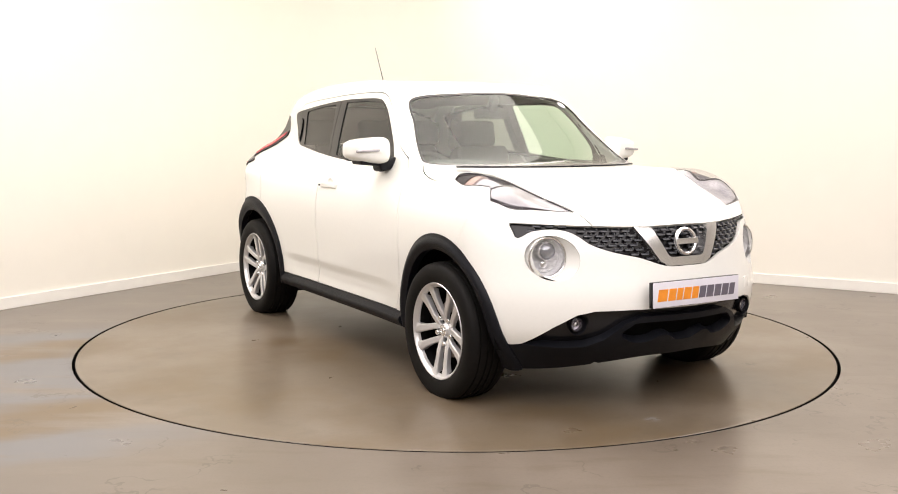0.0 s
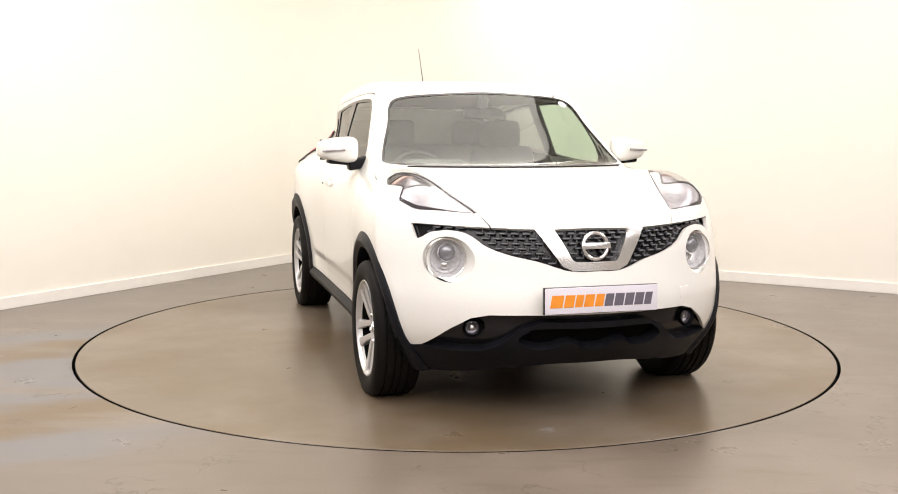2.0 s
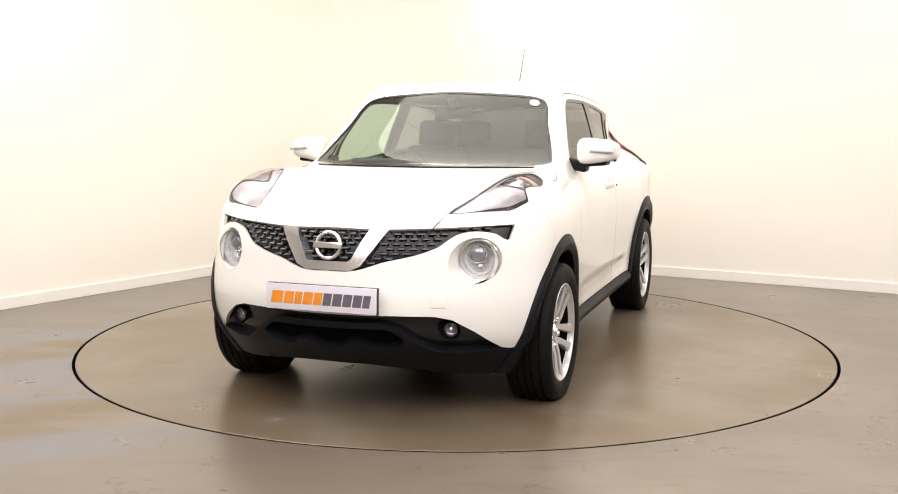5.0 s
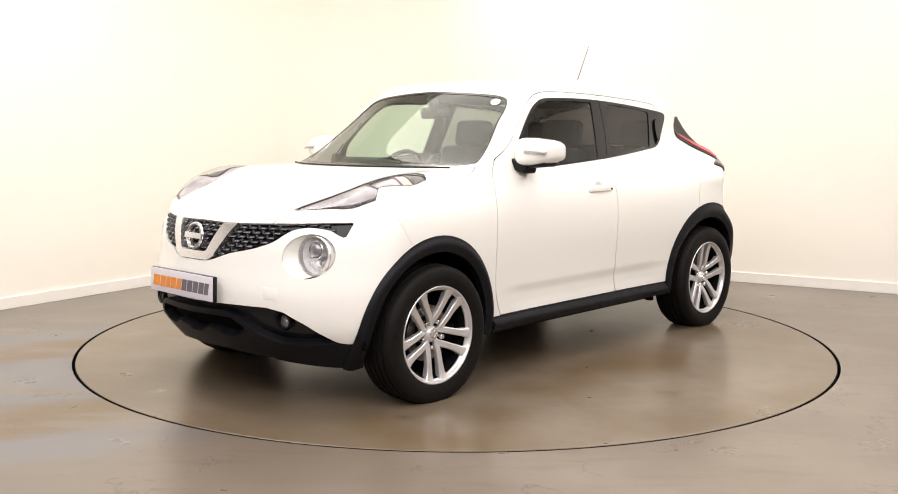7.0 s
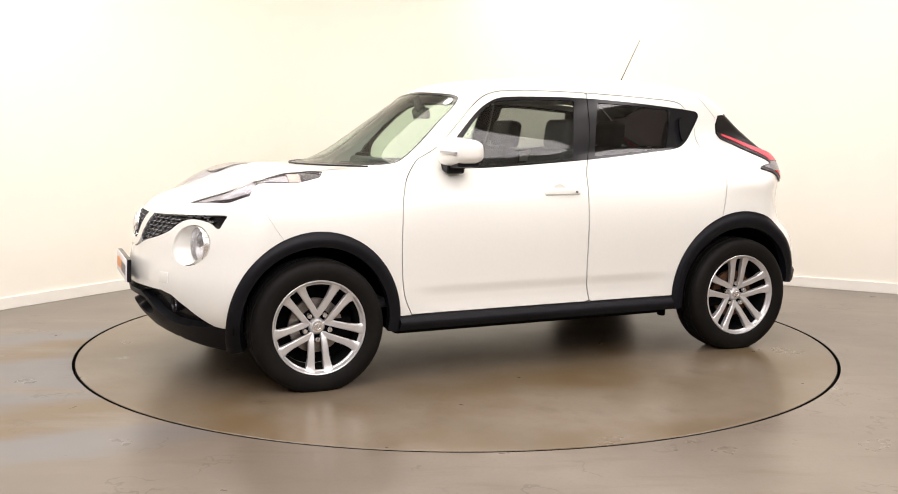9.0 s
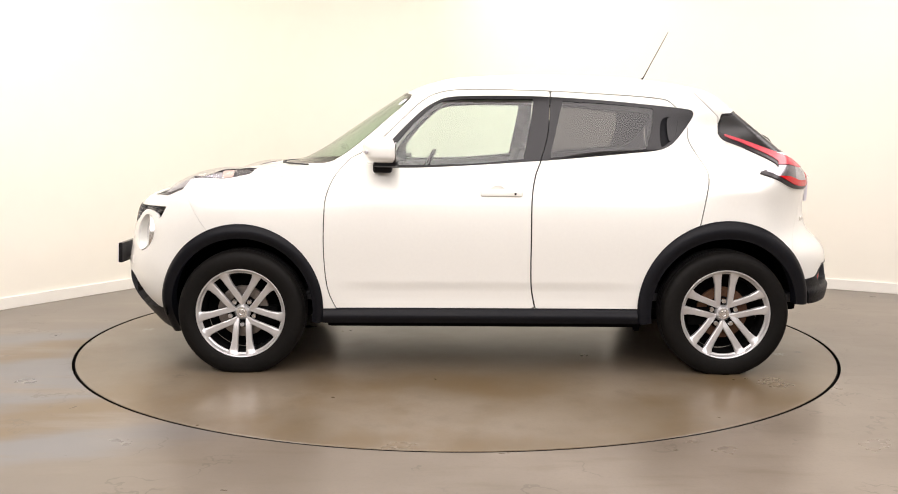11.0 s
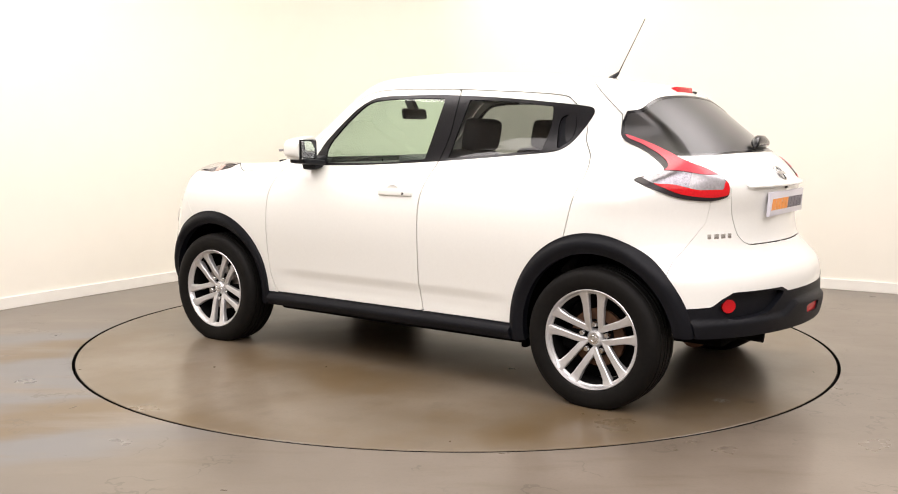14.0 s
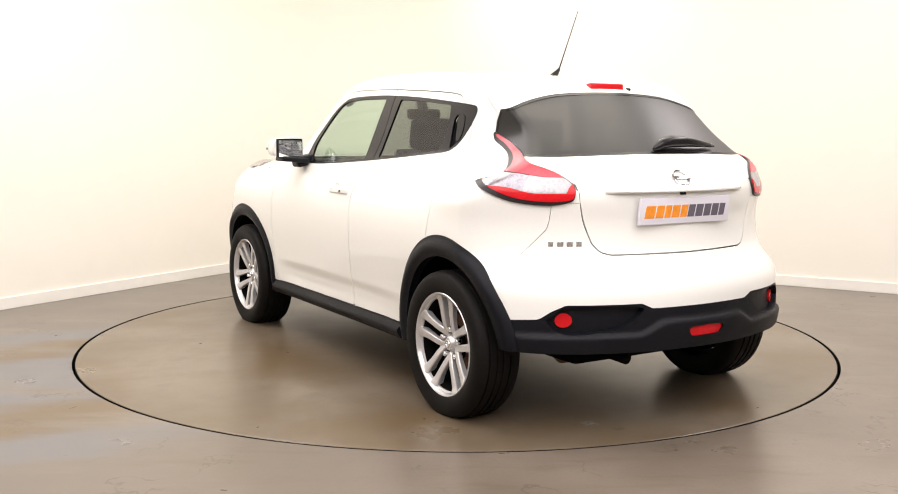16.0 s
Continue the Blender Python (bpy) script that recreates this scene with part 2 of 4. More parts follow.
def cove(name, r_in, r_out, high, mat, label, category):
    """A quarter-round piece that closes the corner between the two walls."""
    hub = CORNER + (ALONG + ACROSS).normalized() * (COVE / math.sin(angle / 2))
    a0 = math.atan2(*(CORNER + ACROSS * TANGENT - hub).yx)
    a1 = math.atan2(*(CORNER + ALONG * TANGENT - hub).yx)
    if a1 < a0:
        a1 += 2 * math.pi
    bm, rows = bmesh.new(), []
    for i in range(33):
        a = a0 + (a1 - a0) * i / 32
        d = Vector((math.cos(a), math.sin(a), 0))
        rows.append([bm.verts.new(hub + d * r + Vector((0, 0, z))) for r, z in ((r_in, 0), (r_in, high), (r_out, high), (r_out, 0))])
    for u, v in zip(rows, rows[1:]):
        for i in range(4):
            bm.faces.new((u[i], u[(i + 1) % 4], v[(i + 1) % 4], v[i]))
    bmesh.ops.recalc_face_normals(bm, faces=bm.faces)
    tagged(part(name, bm, mat, None), label, category, kind="structure")


cove("wall_corner", COVE, COVE + 0.15, HIGH, WALL, "cream painted rounded corner between two walls", "wall")
cove("baseboard", COVE - 0.016, COVE - 0.001, 0.085, SKIRTING, "low white skirting curved round the corner", "skirting board")

tagged(part("ceiling", box((20, 20, 0.1), pose(CENTRE.x, CENTRE.y, HIGH + 0.05)), CEILING, None, smooth=False), "plain white ceiling", "ceiling", kind="structure")

bm = bmesh.new()
inner, outer = [], []
for i in range(180):
    a = 2 * math.pi * i / 180
    d = Vector((math.cos(a), math.sin(a), 0))
    inner.append(bm.verts.new(d * (TABLE + 0.0075)))
    outer.append(bm.verts.new(d * 16))
lower = [bm.verts.new(v.co - Vector((0, 0, 0.12))) for v in inner]
for i in range(180):
    j = (i + 1) % 180
    bm.faces.new((inner[i], outer[i], outer[j], inner[j]))
    bm.faces.new((inner[i], inner[j], lower[j], lower[i]))
bmesh.ops.recalc_face_normals(bm, faces=bm.faces)
tagged(part("floor", bm, FLOOR, None, smooth=False), "worn glossy grey-brown concrete floor with pale and rusty stains", "floor", kind="structure")
# the pit's lining is coloured as deep shade
tagged(part("turntable_pit", lathe([(TABLE + 0.006, -0.002), (TABLE + 0.006, -0.13), (TABLE - 0.4, -0.13)], steps=180), GAP_SHADE, None, smooth=False), "pit under the turntable rim with its shade in the colour", "pit", kind="structure")

turntable = tagged(new("turntable"), "large round car turntable flush with the concrete floor", "turntable")
part("deck", lathe([(0.001, 0), (1.0, 0), (TABLE - 0.014, 0), (TABLE - 0.011, -0.002), (TABLE - 0.011, -0.10), (0.001, -0.10)], steps=180), DISC, turntable, smooth=False)
# strip added on the deck's edge so that the gap keeps its shade
part("rim_shade", lathe([(TABLE - 0.0105, -0.09), (TABLE - 0.0105, -0.002), (TABLE - 0.008, -0.002), (TABLE - 0.008, -0.09)], steps=180), GAP_SHADE, turntable, "near-black strip for the shade in the gap", smooth=False)


# ---- the car's skin: x to its left, y to its rear, z up, origin midway between the hubs ----
def spline(xs, ys):
    """A natural cubic spline, straight beyond its ends."""
    xs, ys = np.array(xs, float), np.array(ys, float)
    n, h = len(xs), np.diff(xs)
    a, b = np.eye(n), np.zeros(n)
    for i in range(1, n - 1):
        a[i, i - 1:i + 2] = h[i - 1], 2 * (h[i - 1] + h[i]), h[i]
        b[i] = 6 * ((ys[i + 1] - ys[i]) / h[i] - (ys[i] - ys[i - 1]) / h[i - 1])
    m = np.linalg.solve(a, b)

    def at(x):
        x = np.asarray(x, float)
        i = np.clip(np.searchsorted(xs, x) - 1, 0, n - 2)
        c = np.clip(x, xs[0], xs[-1])
        l, r, k = xs[i + 1] - c, c - xs[i], h[i]
        y = (m[i] * l ** 3 + m[i + 1] * r ** 3) / (6 * k) + (ys[i] / k - m[i] * k / 6) * l + (ys[i + 1] / k - m[i + 1] * k / 6) * r
        first = (ys[1] - ys[0]) / h[0] - m[1] * h[0] / 6
        last = (ys[-1] - ys[-2]) / h[-1] + m[-2] * h[-1] / 6
        return y + np.where(x < xs[0], first * (x - xs[0]), 0) + np.where(x > xs[-1], last * (x - xs[-1]), 0)
    return at


def ease(x, a, b):
    s = np.clip((x - a) / (b - a), 0, 1)
    return s * s * (3 - 2 * s)


def smax(a, b, k):
    h = np.clip(0.5 + 0.5 * (a - b) / k, 0, 1)
    return b + (a - b) * h + k * h * (1 - h)


side_z = spline([.15, .25, .35, .5, .65, .8, .9, .97, 1.04, 1.1, 1.2, 1.3, 1.4, 1.5, 1.6],
                [.77, .80, .815, .822, .832, .835, .824, .80, .757, .725, .692, .660, .626, .582, .52])
flare_z = spline([.2, .5, .8, .9, 1.0, 1.1, 1.3], [.02, .03, .032, .027, .01, 0, 0])
top_y = spline([-2.1, -1.95, -1.75, -1.5, -1.2, -1.07, -.95, -.8, -.55, -.35, -.22, -.05, .1, .4, .7, 1.0, 1.22, 1.31, 1.35, 1.42, 1.55, 1.68, 1.8, 2.0],
               [.76, .875, .952, 1.014, 1.068, 1.092, 1.146, 1.243, 1.411, 1.518, 1.546, 1.557, 1.564, 1.566, 1.557, 1.534, 1.500, 1.474, 1.450, 1.398, 1.295, 1.192, 1.095, .94])
front_z = spline([.15, .25, .35, .45, .55, .65, .75, .85, .95, 1.1], [-1.86, -1.95, -2.03, -2.06, -2.06, -2.04, -2.02, -1.985, -1.93, -1.80])
rear_z = spline([.15, .25, .35, .45, .55, .65, .72, .8, .9, 1.0, 1.1, 1.2], [1.86, 1.93, 1.98, 2.0, 2.0, 1.97, 1.90, 1.865, 1.86, 1.87, 1.83, 1.78])


def half_width(y, z):
    w = side_z(z) + flare_z(z) * (np.exp(-((y + 1.27) / .42) ** 2) + 1.1 * np.exp(-((y - 1.3) / .45) ** 2))
    haunch = .055 * np.exp(-((y - 1.42) / .36) ** 2) * np.exp(-((z - 1.0) / .085) ** 2)
    taper = .072 * ease(y, .1, 1.3) * ease(z, 1.04, 1.18) * (1 - .65 * ease(z, 1.2, 1.5))
    tail = .05 * ease(y, 1.0, 1.6) * ease(z, 1.1, 1.3)
    scallop = .009 * (1 - ease(z, .425, .487)) * ease(z, .30, .40) * ease(y, -.86, -.55) * (1 - ease(y, .55, .95))
    return w + haunch - taper - tail - scallop


def skin(p):
    """Below zero inside the body, above zero outside."""
    x, y, z = np.abs(p[:, 0]), p[:, 1], p[:, 2]
    shift = (.36 + .13 * ease(y, -1.15, -.85)) * x * x * (1 - ease(y, -.6, .2)) - .30 * x * x * ease(y, .6, 1.3)
    top = (z - top_y(y - shift) - .006 + .025 * x * x) * (1 - .25 * np.exp(-((y + .6) / .3) ** 2))
    top = top - .074 * np.exp(-((x - .69) / .125) ** 2) * np.exp(-((y + 1.46) / .27) ** 2)
    side = x - half_width(y, z)
    front = front_z(z) + .5 * x * x + .25 * x ** 6 - y
    rear = y - rear_z(z) + .36 * x * x + .35 * x ** 6
    body = smax(side, top, .075 - .032 * ease(y, -1.0, -.6))
    return smax(body, smax(front, rear, .02), .045)


def skin_normal(p):
    e, g = 2e-3, np.zeros_like(p)
    for i in range(3):
        d = np.zeros(3)
        d[i] = e
        g[:, i] = skin(p + d) - skin(p - d)
    return g / np.maximum(np.linalg.norm(g, axis=1, keepdims=True), 1e-12)


def onto_skin(a, b):
    """The first places where the ways from a to b and on leave the body."""
    lo = np.zeros(len(a))
    hi = np.full(len(a), 1.8)
    found = np.zeros(len(a), bool)
    for s in np.linspace(.05, 1.8, 60):
        out = (skin(a + (b - a) * s) > 0) & ~found
        hi[out] = s
        found |= out
        lo[~found] = s
    for _ in range(24):
        mid = (lo + hi) / 2
        out = skin(a + (b - a) * mid[:, None]) > 0
        hi, lo = np.where(out, mid, hi), np.where(out, lo, mid)
    return a + (b - a) * ((lo + hi) / 2)[:, None]


def body_sheet(ny=300, nz=140, nx=66):
    """The left half of the skin as vertices and triangles."""
    corners, quads = [], []

    def patch(us, vs, place):
        base = sum(len(c) for c in corners)
        u, v = np.meshgrid(us, vs, indexing="ij")
        corners.append(place(u.ravel(), v.ravel()))
        k = np.arange(len(us) * len(vs)).reshape(len(us), len(vs)) + base
        quads.append(np.stack([k[:-1, :-1], k[1:, :-1], k[1:, 1:], k[:-1, 1:]], -1).reshape(-1, 4))

    lx, ly, lz = np.linspace(0, .9, nx), np.linspace(-2.1, 2.1, ny), np.linspace(-.30, 1.65, nz)
    patch(ly, lz, lambda u, v: np.stack([np.full_like(u, .9), u, v], 1))
    patch(lx, ly, lambda u, v: np.stack([u, v, np.full_like(u, 1.65)], 1))
    patch(lz, lx, lambda u, v: np.stack([v, np.full_like(u, -2.1), u], 1))
    patch(lx, lz, lambda u, v: np.stack([u, np.full_like(u, 2.1), v], 1))
    p, q = np.concatenate(corners), np.concatenate(quads)
    _, first, back = np.unique(np.round(p * 1e5).astype(np.int64), axis=0, return_index=True, return_inverse=True)
    p, q = p[first], back.reshape(-1)[q]
    start = np.stack([np.zeros(len(p)), .8 * p[:, 1], np.full(len(p), .62)], 1)
    v = onto_skin(start, p)
    t = np.concatenate([q[:, [0, 1, 2]], q[:, [0, 2, 3]]])
    n = np.cross(v[t[:, 1]] - v[t[:, 0]], v[t[:, 2]] - v[t[:, 0]])
    flip = np.einsum("ij,ij->i", n, skin_normal(v[t].mean(1))) < 0
    t[flip] = t[flip][:, ::-1]
    return v, t


def tidy(v, t):
    used, back = np.unique(t, return_inverse=True)
    return v[used], back.reshape(t.shape)


def split(sheet, d):
    """Cuts a sheet along d = 0: what lies below zero, and the rest."""
    v, t = sheet
    s = d < 0
    count = s[t].sum(1)
    low, high = [tuple(x) for x in t[count == 3]], [tuple(x) for x in t[count == 0]]
    points, cuts = list(v), {}

    def cut(a, b):
        k = (a, b) if a < b else (b, a)
        if k not in cuts:
            f = d[a] / (d[a] - d[b])
            cuts[k] = len(points)
            points.append(v[a] + (v[b] - v[a]) * f)
        return cuts[k]

    for tri in t[(count > 0) & (count < 3)]:
        i = next(i for i in range(3) if s[tri[i]] != s[tri[i - 1]] and s[tri[i]] != s[tri[i - 2]])
        a, b, c = int(tri[i]), int(tri[(i + 1) % 3]), int(tri[(i + 2) % 3])
        ab, ac = cut(a, b), cut(a, c)
        one, two = (low, high) if s[a] else (high, low)
        one.append((a, ab, ac))
        two.extend([(ab, b, c), (ab, c, ac)])
    pts = np.array(points)
    return [tidy(pts, np.array(x, int).reshape(-1, 3)) if x else (np.zeros((0, 3)), np.zeros((0, 3), int)) for x in (low, high)]


def rounded(points, n=8, closed=True):
    """A smooth line through points; a point given twice makes a corner."""
    p = np.array(points, float)
    k, out = len(p), []
    for i in range(k if closed else k - 1):
        at = [p[(i + j) % k] if closed else p[min(max(i + j, 0), k - 1)] for j in (-1, 0, 1, 2)]
        if np.allclose(at[1], at[2]):
            continue
        for s in np.arange(n) / n:
            out.append(.5 * (2 * at[1] + (at[2] - at[0]) * s + (2 * at[0] - 5 * at[1] + 4 * at[2] - at[3]) * s ** 2 + (3 * at[1] - at[0] - 3 * at[2] + at[3]) * s ** 3))
    if not closed:
        out.append(p[-1])
    return np.array(out)


def distance(q, line):
    """Signed distance of flat places to a closed line, below zero inside."""
    best, odd = np.full(len(q), 1e9), np.zeros(len(q), bool)
    for a, b in zip(line, np.roll(line, -1, axis=0)):
        e = b - a
        s = np.clip(((q - a) @ e) / max(e @ e, 1e-12), 0, 1)
        best = np.minimum(best, np.linalg.norm(q - a - s[:, None] * e, axis=1))
        cross = (a[1] > q[:, 1]) != (b[1] > q[:, 1])
        odd ^= cross & (q[:, 0] < (b[0] - a[0]) * (q[:, 1] - a[1]) / (b[1] - a[1] if b[1] != a[1] else 1e-9) + a[0])
    return np.where(odd, -best, best)


AXES = {"side": [1, 2], "end": [0, 2], "top": [0, 1]}


def field(sheet, view, outline, keep):
    """The distance to an outline drawn in a side, end or top view, within the stretch where keep is below zero."""
    v = sheet[0]
    return np.maximum(distance(v[:, AXES[view]], outline), keep(v))


def join(a, b):
    return np.concatenate([a[0], b[0]]), np.concatenate([a[1], b[1] + len(a[0])])


def plate_mesh(name, sheet, mat, flip, both, offset, skirt):
    v, t = sheet
    n = skin_normal(v)
    shaped = isinstance(offset, np.ndarray)
    v = v + n * (offset[:, None] if shaped else offset)
    if skirt:
        e = np.concatenate([t[:, [0, 1]], t[:, [1, 2]], t[:, [2, 0]]])
        key = np.sort(e, 1)
        _, inv, cnt = np.unique(key, axis=0, return_inverse=True, return_counts=True)
        rim = e[cnt[inv.reshape(-1)] == 1]
        if both:
            rim = rim[(np.abs(v[rim[:, 0], 0]) > 1e-4) | (np.abs(v[rim[:, 1], 0]) > 1e-4)]
        k = len(v)
        a, b = rim[:, 0], rim[:, 1]
        out = np.cross(v[b] - v[a], n[a] + n[b])
        out /= np.maximum(np.linalg.norm(out, axis=1, keepdims=True), 1e-9)
        m = len(rim)
        v = np.concatenate([v, v[a], v[b], v[b] - n[b] * skirt, v[a] - n[a] * skirt])
        n = np.concatenate([n, out, out, out, out])
        i = np.arange(m) + k
        t = np.concatenate([t, np.stack([i + m, i, i + 3 * m], 1), np.stack([i + m, i + 3 * m, i + 2 * m], 1)])
    if both:
        v2, n2 = v * [-1, 1, 1], n * [-1, 1, 1]
        t = np.concatenate([t, t[:, ::-1] + len(v)])
        v, n = np.concatenate([v, v2]), np.concatenate([n, n2])
    elif flip:
        v, n, t = v * [-1, 1, 1], n * [-1, 1, 1], t[:, ::-1]
    return mesh_of(name, v, t, mat, True, None if shaped else n)


def panel(name, sheet, mat, parents, label="", offset=0.0, skirt=0.018):
    """A piece of the skin as a part: one across the middle, or a left and a right one when two parents are given."""
    two = isinstance(parents, (list, tuple))
    obs = []
    for i, parent in enumerate(parents if two else [parents]):
        ob = new(name, plate_mesh(name, sheet, mat, i == 1, not two, offset, skirt))
        ob.parent = parent
        if label:
            tagged(ob, label)
        obs.append(ob)
    return obs if two else obs[0]


FRONT, REAR = (lambda v: v[:, 1] + 1.25), (lambda v: 1.2 - v[:, 1])
GAP = 0.0026


def build_car():
    car = tagged(new("car"), "white crossover car with black arches and silver alloy wheels", "car")
    pair = (car, car)
    rest = body_sheet()

    # the lower edge: higher under the bumpers' middle than at their corners
    def hem(v):
        x, y, z = v.T
        nose, stern = .250 - .058 * ease(x, .1, .65), .366
        h = .262 + (nose - .262) * (1 - ease(y, -1.60, -1.45)) + (stern - .262) * ease(y, 1.36, 1.48)
        return z - h

    _, rest = split(rest, hem(rest[0]))

    # openings for the wheels, black arches, sills and lower bumpers
    def arch(v, cy, r, squash):
        return np.maximum(np.hypot(v[:, 1] - cy, (v[:, 2] - .335) * squash) - r, .45 - v[:, 0])

    for cy, r_in, r_out, squash in ((-1.265, .372, .428, .955), (1.265, .380, .453, .955)):
        _, rest = split(rest, arch(rest[0], cy, r_in, 1))
        piece, rest = split(rest, arch(rest[0], cy, r_out, squash))
        r = np.hypot(piece[0][:, 1] - cy, piece[0][:, 2] - .335)
        f = np.clip((r_out + .012 - r) / (r_out + .012 - r_in), 0, 1)
        panel("wheel_arch", piece, BLACK, pair, "grained black plastic arch", offset=.003 + .015 * ease(f, 0, .40) - .016 * ease(f, .55, 1), skirt=.04)

    low = np.array([(0, .485), (.30, .485), (.46, .482), (.53, .465), (.61, .41), (.70, .325), (.73, .318), (.80, .33), (.95, .34)])
    back = np.array([(0, .54), (.27, .54), (.32, .562), (.62, .562), (.67, .535), (.71, .502), (.80, .495), (.95, .49)])
    v = rest[0]
    edge_f, edge_r = np.interp(v[:, 0], low[:, 0], low[:, 1]), np.interp(v[:, 0], back[:, 0], back[:, 1])
    edge = np.where(v[:, 1] < -1.2, edge_f, np.where(v[:, 1] > 1.2, edge_r, .335))
    dark, rest = split(rest, (v[:, 2] - edge) * .7)
    piece, dark = split(dark, dark[0][:, 1] + 1.2)
    fog_cut, piece = split(piece, np.maximum(np.hypot(piece[0][:, 0] - .515, piece[0][:, 2] - .418) - .038, piece[0][:, 1] + 1.2))
    shelf = np.array([(0, .452), (.25, .452), (.33, .42), (.41, .345), (.47, .315), (.56, .310), (.66, .318), (.72, .330), (.95, .36)])
    above = lambda v: np.interp(v[:, 0], shelf[:, 0], shelf[:, 1]) - v[:, 2]
    recess, piece = split(piece, above(piece[0]) * .8)
    mouth, piece = split(piece, field(piece, "end", rounded([(-.3, .424), (0, .424), (.25, .424), (.30, .408), (.335, .375), (.305, .345), (.25, .328), (.19, .332), (.145, .356), (.10, .356), (.05, .330), (0, .325), (-.1, .328)]), FRONT))
    x, y, z = piece[0].T
    lower_front = panel("lower_front_bumper", piece, BLACK, car, "grained black lower bumper with a raised lip", offset=.002 + .014 * ease(-above(piece[0]), 0, .02) * (1 - ease(x, .40, .74)) * (1 - ease(y, -1.8, -1.5)), skirt=.045)
    panel("lower_intake", mouth, DARK, lower_front, "recessed black air intake", offset=-.045, skirt=0)
    inset = .035 * ease(-above(recess[0]), -.10, -.0) * (1 - ease(recess[0][:, 0], .62, .72))
    panel("upper_intake", recess, GLOSS, lower_front, "black recess above the lip", offset=-.006 - inset, skirt=0)
    piece, dark = split(dark, 1.2 - dark[0][:, 1])
    nook, piece = split(piece, field(piece, "end", rounded([(.36, .552), (.36, .552), (.60, .554), (.66, .525), (.69, .495), (.69, .495), (.655, .455), (.60, .44), (.46, .45), (.40, .47), (.31, .535)]), REAR))
    centre_lamp, piece = split(piece, field(piece, "end", rounded([(-.085, .452), (.085, .452), (.085, .42), (.06, .412), (-.06, .412), (-.085, .42)]), REAR))
    x, y, z = piece[0].T
    ledge = .445 + .05 * (1 - ease(x, .20, .34))
    lower_rear = panel("lower_rear_bumper", piece, BLACK, car, "grained black lower bumper with a ledge", offset=.001 + .020 * ease(ledge - z, 0, .018) * ease(y, 1.62, 1.76), skirt=.04)
    panel("rear_fog_lamp", centre_lamp, RED, lower_rear, "red fog lamp", offset=.012, skirt=.02)
    lens, nook = split(nook, np.hypot(nook[0][:, 0] - .628, nook[0][:, 2] - .497) - .031)
    panel("corner_grille", nook, BLACK, (lower_rear, lower_rear), "black honeycomb insert", offset=-.030, skirt=0)
    panel("reflector", lens, RED, (lower_rear, lower_rear), "round red reflector", offset=-.020, skirt=.02)
    drop = .335 - dark[0][:, 2]
    panel("sill", dark, BLACK, pair, "black plastic sill cladding", offset=.002 + .026 * ease(drop, .008, .03) - .012 * ease(drop, .045, .07), skirt=.03)

    # glass: windscreen, tailgate window, side windows
    def band(sheet, view, outline, keep, width):
        d = field(sheet, view, outline, keep)
        whole, others = split(sheet, d)
        inner, rim = split(whole, field(whole, view, outline, keep) + width)
        return inner, rim, others

    screen = rounded([(-.3, 1.082), (0, 1.082), (.35, 1.084), (.60, 1.088), (.672, 1.10), (.668, 1.13), (.635, 1.21), (.59, 1.31), (.568, 1.385), (.53, 1.437), (.45, 1.460), (.30, 1.473), (0, 1.487), (-.3, 1.475)])
    inner, rim, rest = band(rest, "end", screen, lambda v: v[:, 1] + .05, .010)
    screen_ob = panel("windscreen", inner, SCREEN, car, "clear green-tinted windscreen", offset=-.003, skirt=0)
    panel("windscreen_seal", rim, GLOSS, car, offset=-.001, skirt=.01)
    # drawn from the side: blade along the window, then a hook forwards
    tail_side = rounded([(1.262, 1.262), (1.262, 1.262), (1.34, 1.238), (1.46, 1.195), (1.575, 1.146), (1.672, 1.102), (1.728, 1.064), (1.757, 1.032), (1.764, 1.0), (1.756, .975), (1.71, .961), (1.62, .975), (1.55, 1.005), (1.50, 1.025), (1.425, 1.050), (1.425, 1.050), (1.48, 1.064), (1.54, 1.075), (1.535, 1.10), (1.48, 1.135), (1.38, 1.185), (1.29, 1.222)])
    tail_lamp, rest = split(rest, field(rest, "side", tail_side, lambda v: np.maximum(.46 - v[:, 0], 1.2 - v[:, 1])))

    hatch = rounded([(-.2, 1.165), (0, 1.168), (.25, 1.165), (.50, 1.158), (.60, 1.158), (.72, 1.158), (.72, 1.158), (.72, 1.22), (.68, 1.30), (.60, 1.345), (.54, 1.378), (.46, 1.405), (.34, 1.43), (.20, 1.442), (0, 1.447), (-.2, 1.442)])
    blade_line = lambda v: np.interp(v[:, 1], [1.20, 1.26, 1.34, 1.46, 1.575, 1.672, 1.745], [1.27, 1.255, 1.232, 1.188, 1.139, 1.094, 1.035])
    inner, rim, rest = band(rest, "end", hatch, lambda v: np.maximum((1.266 + .35 * np.maximum(v[:, 2] - 1.31, 0) - v[:, 1]) * .9, blade_line(v) - v[:, 2]), .010)
    hatch_glass = panel("tailgate_window", inner, HATCH, car, "smoked tailgate window", offset=-.003, skirt=0)
    panel("window_seal", rim, GLOSS, car, offset=-.001, skirt=.01)
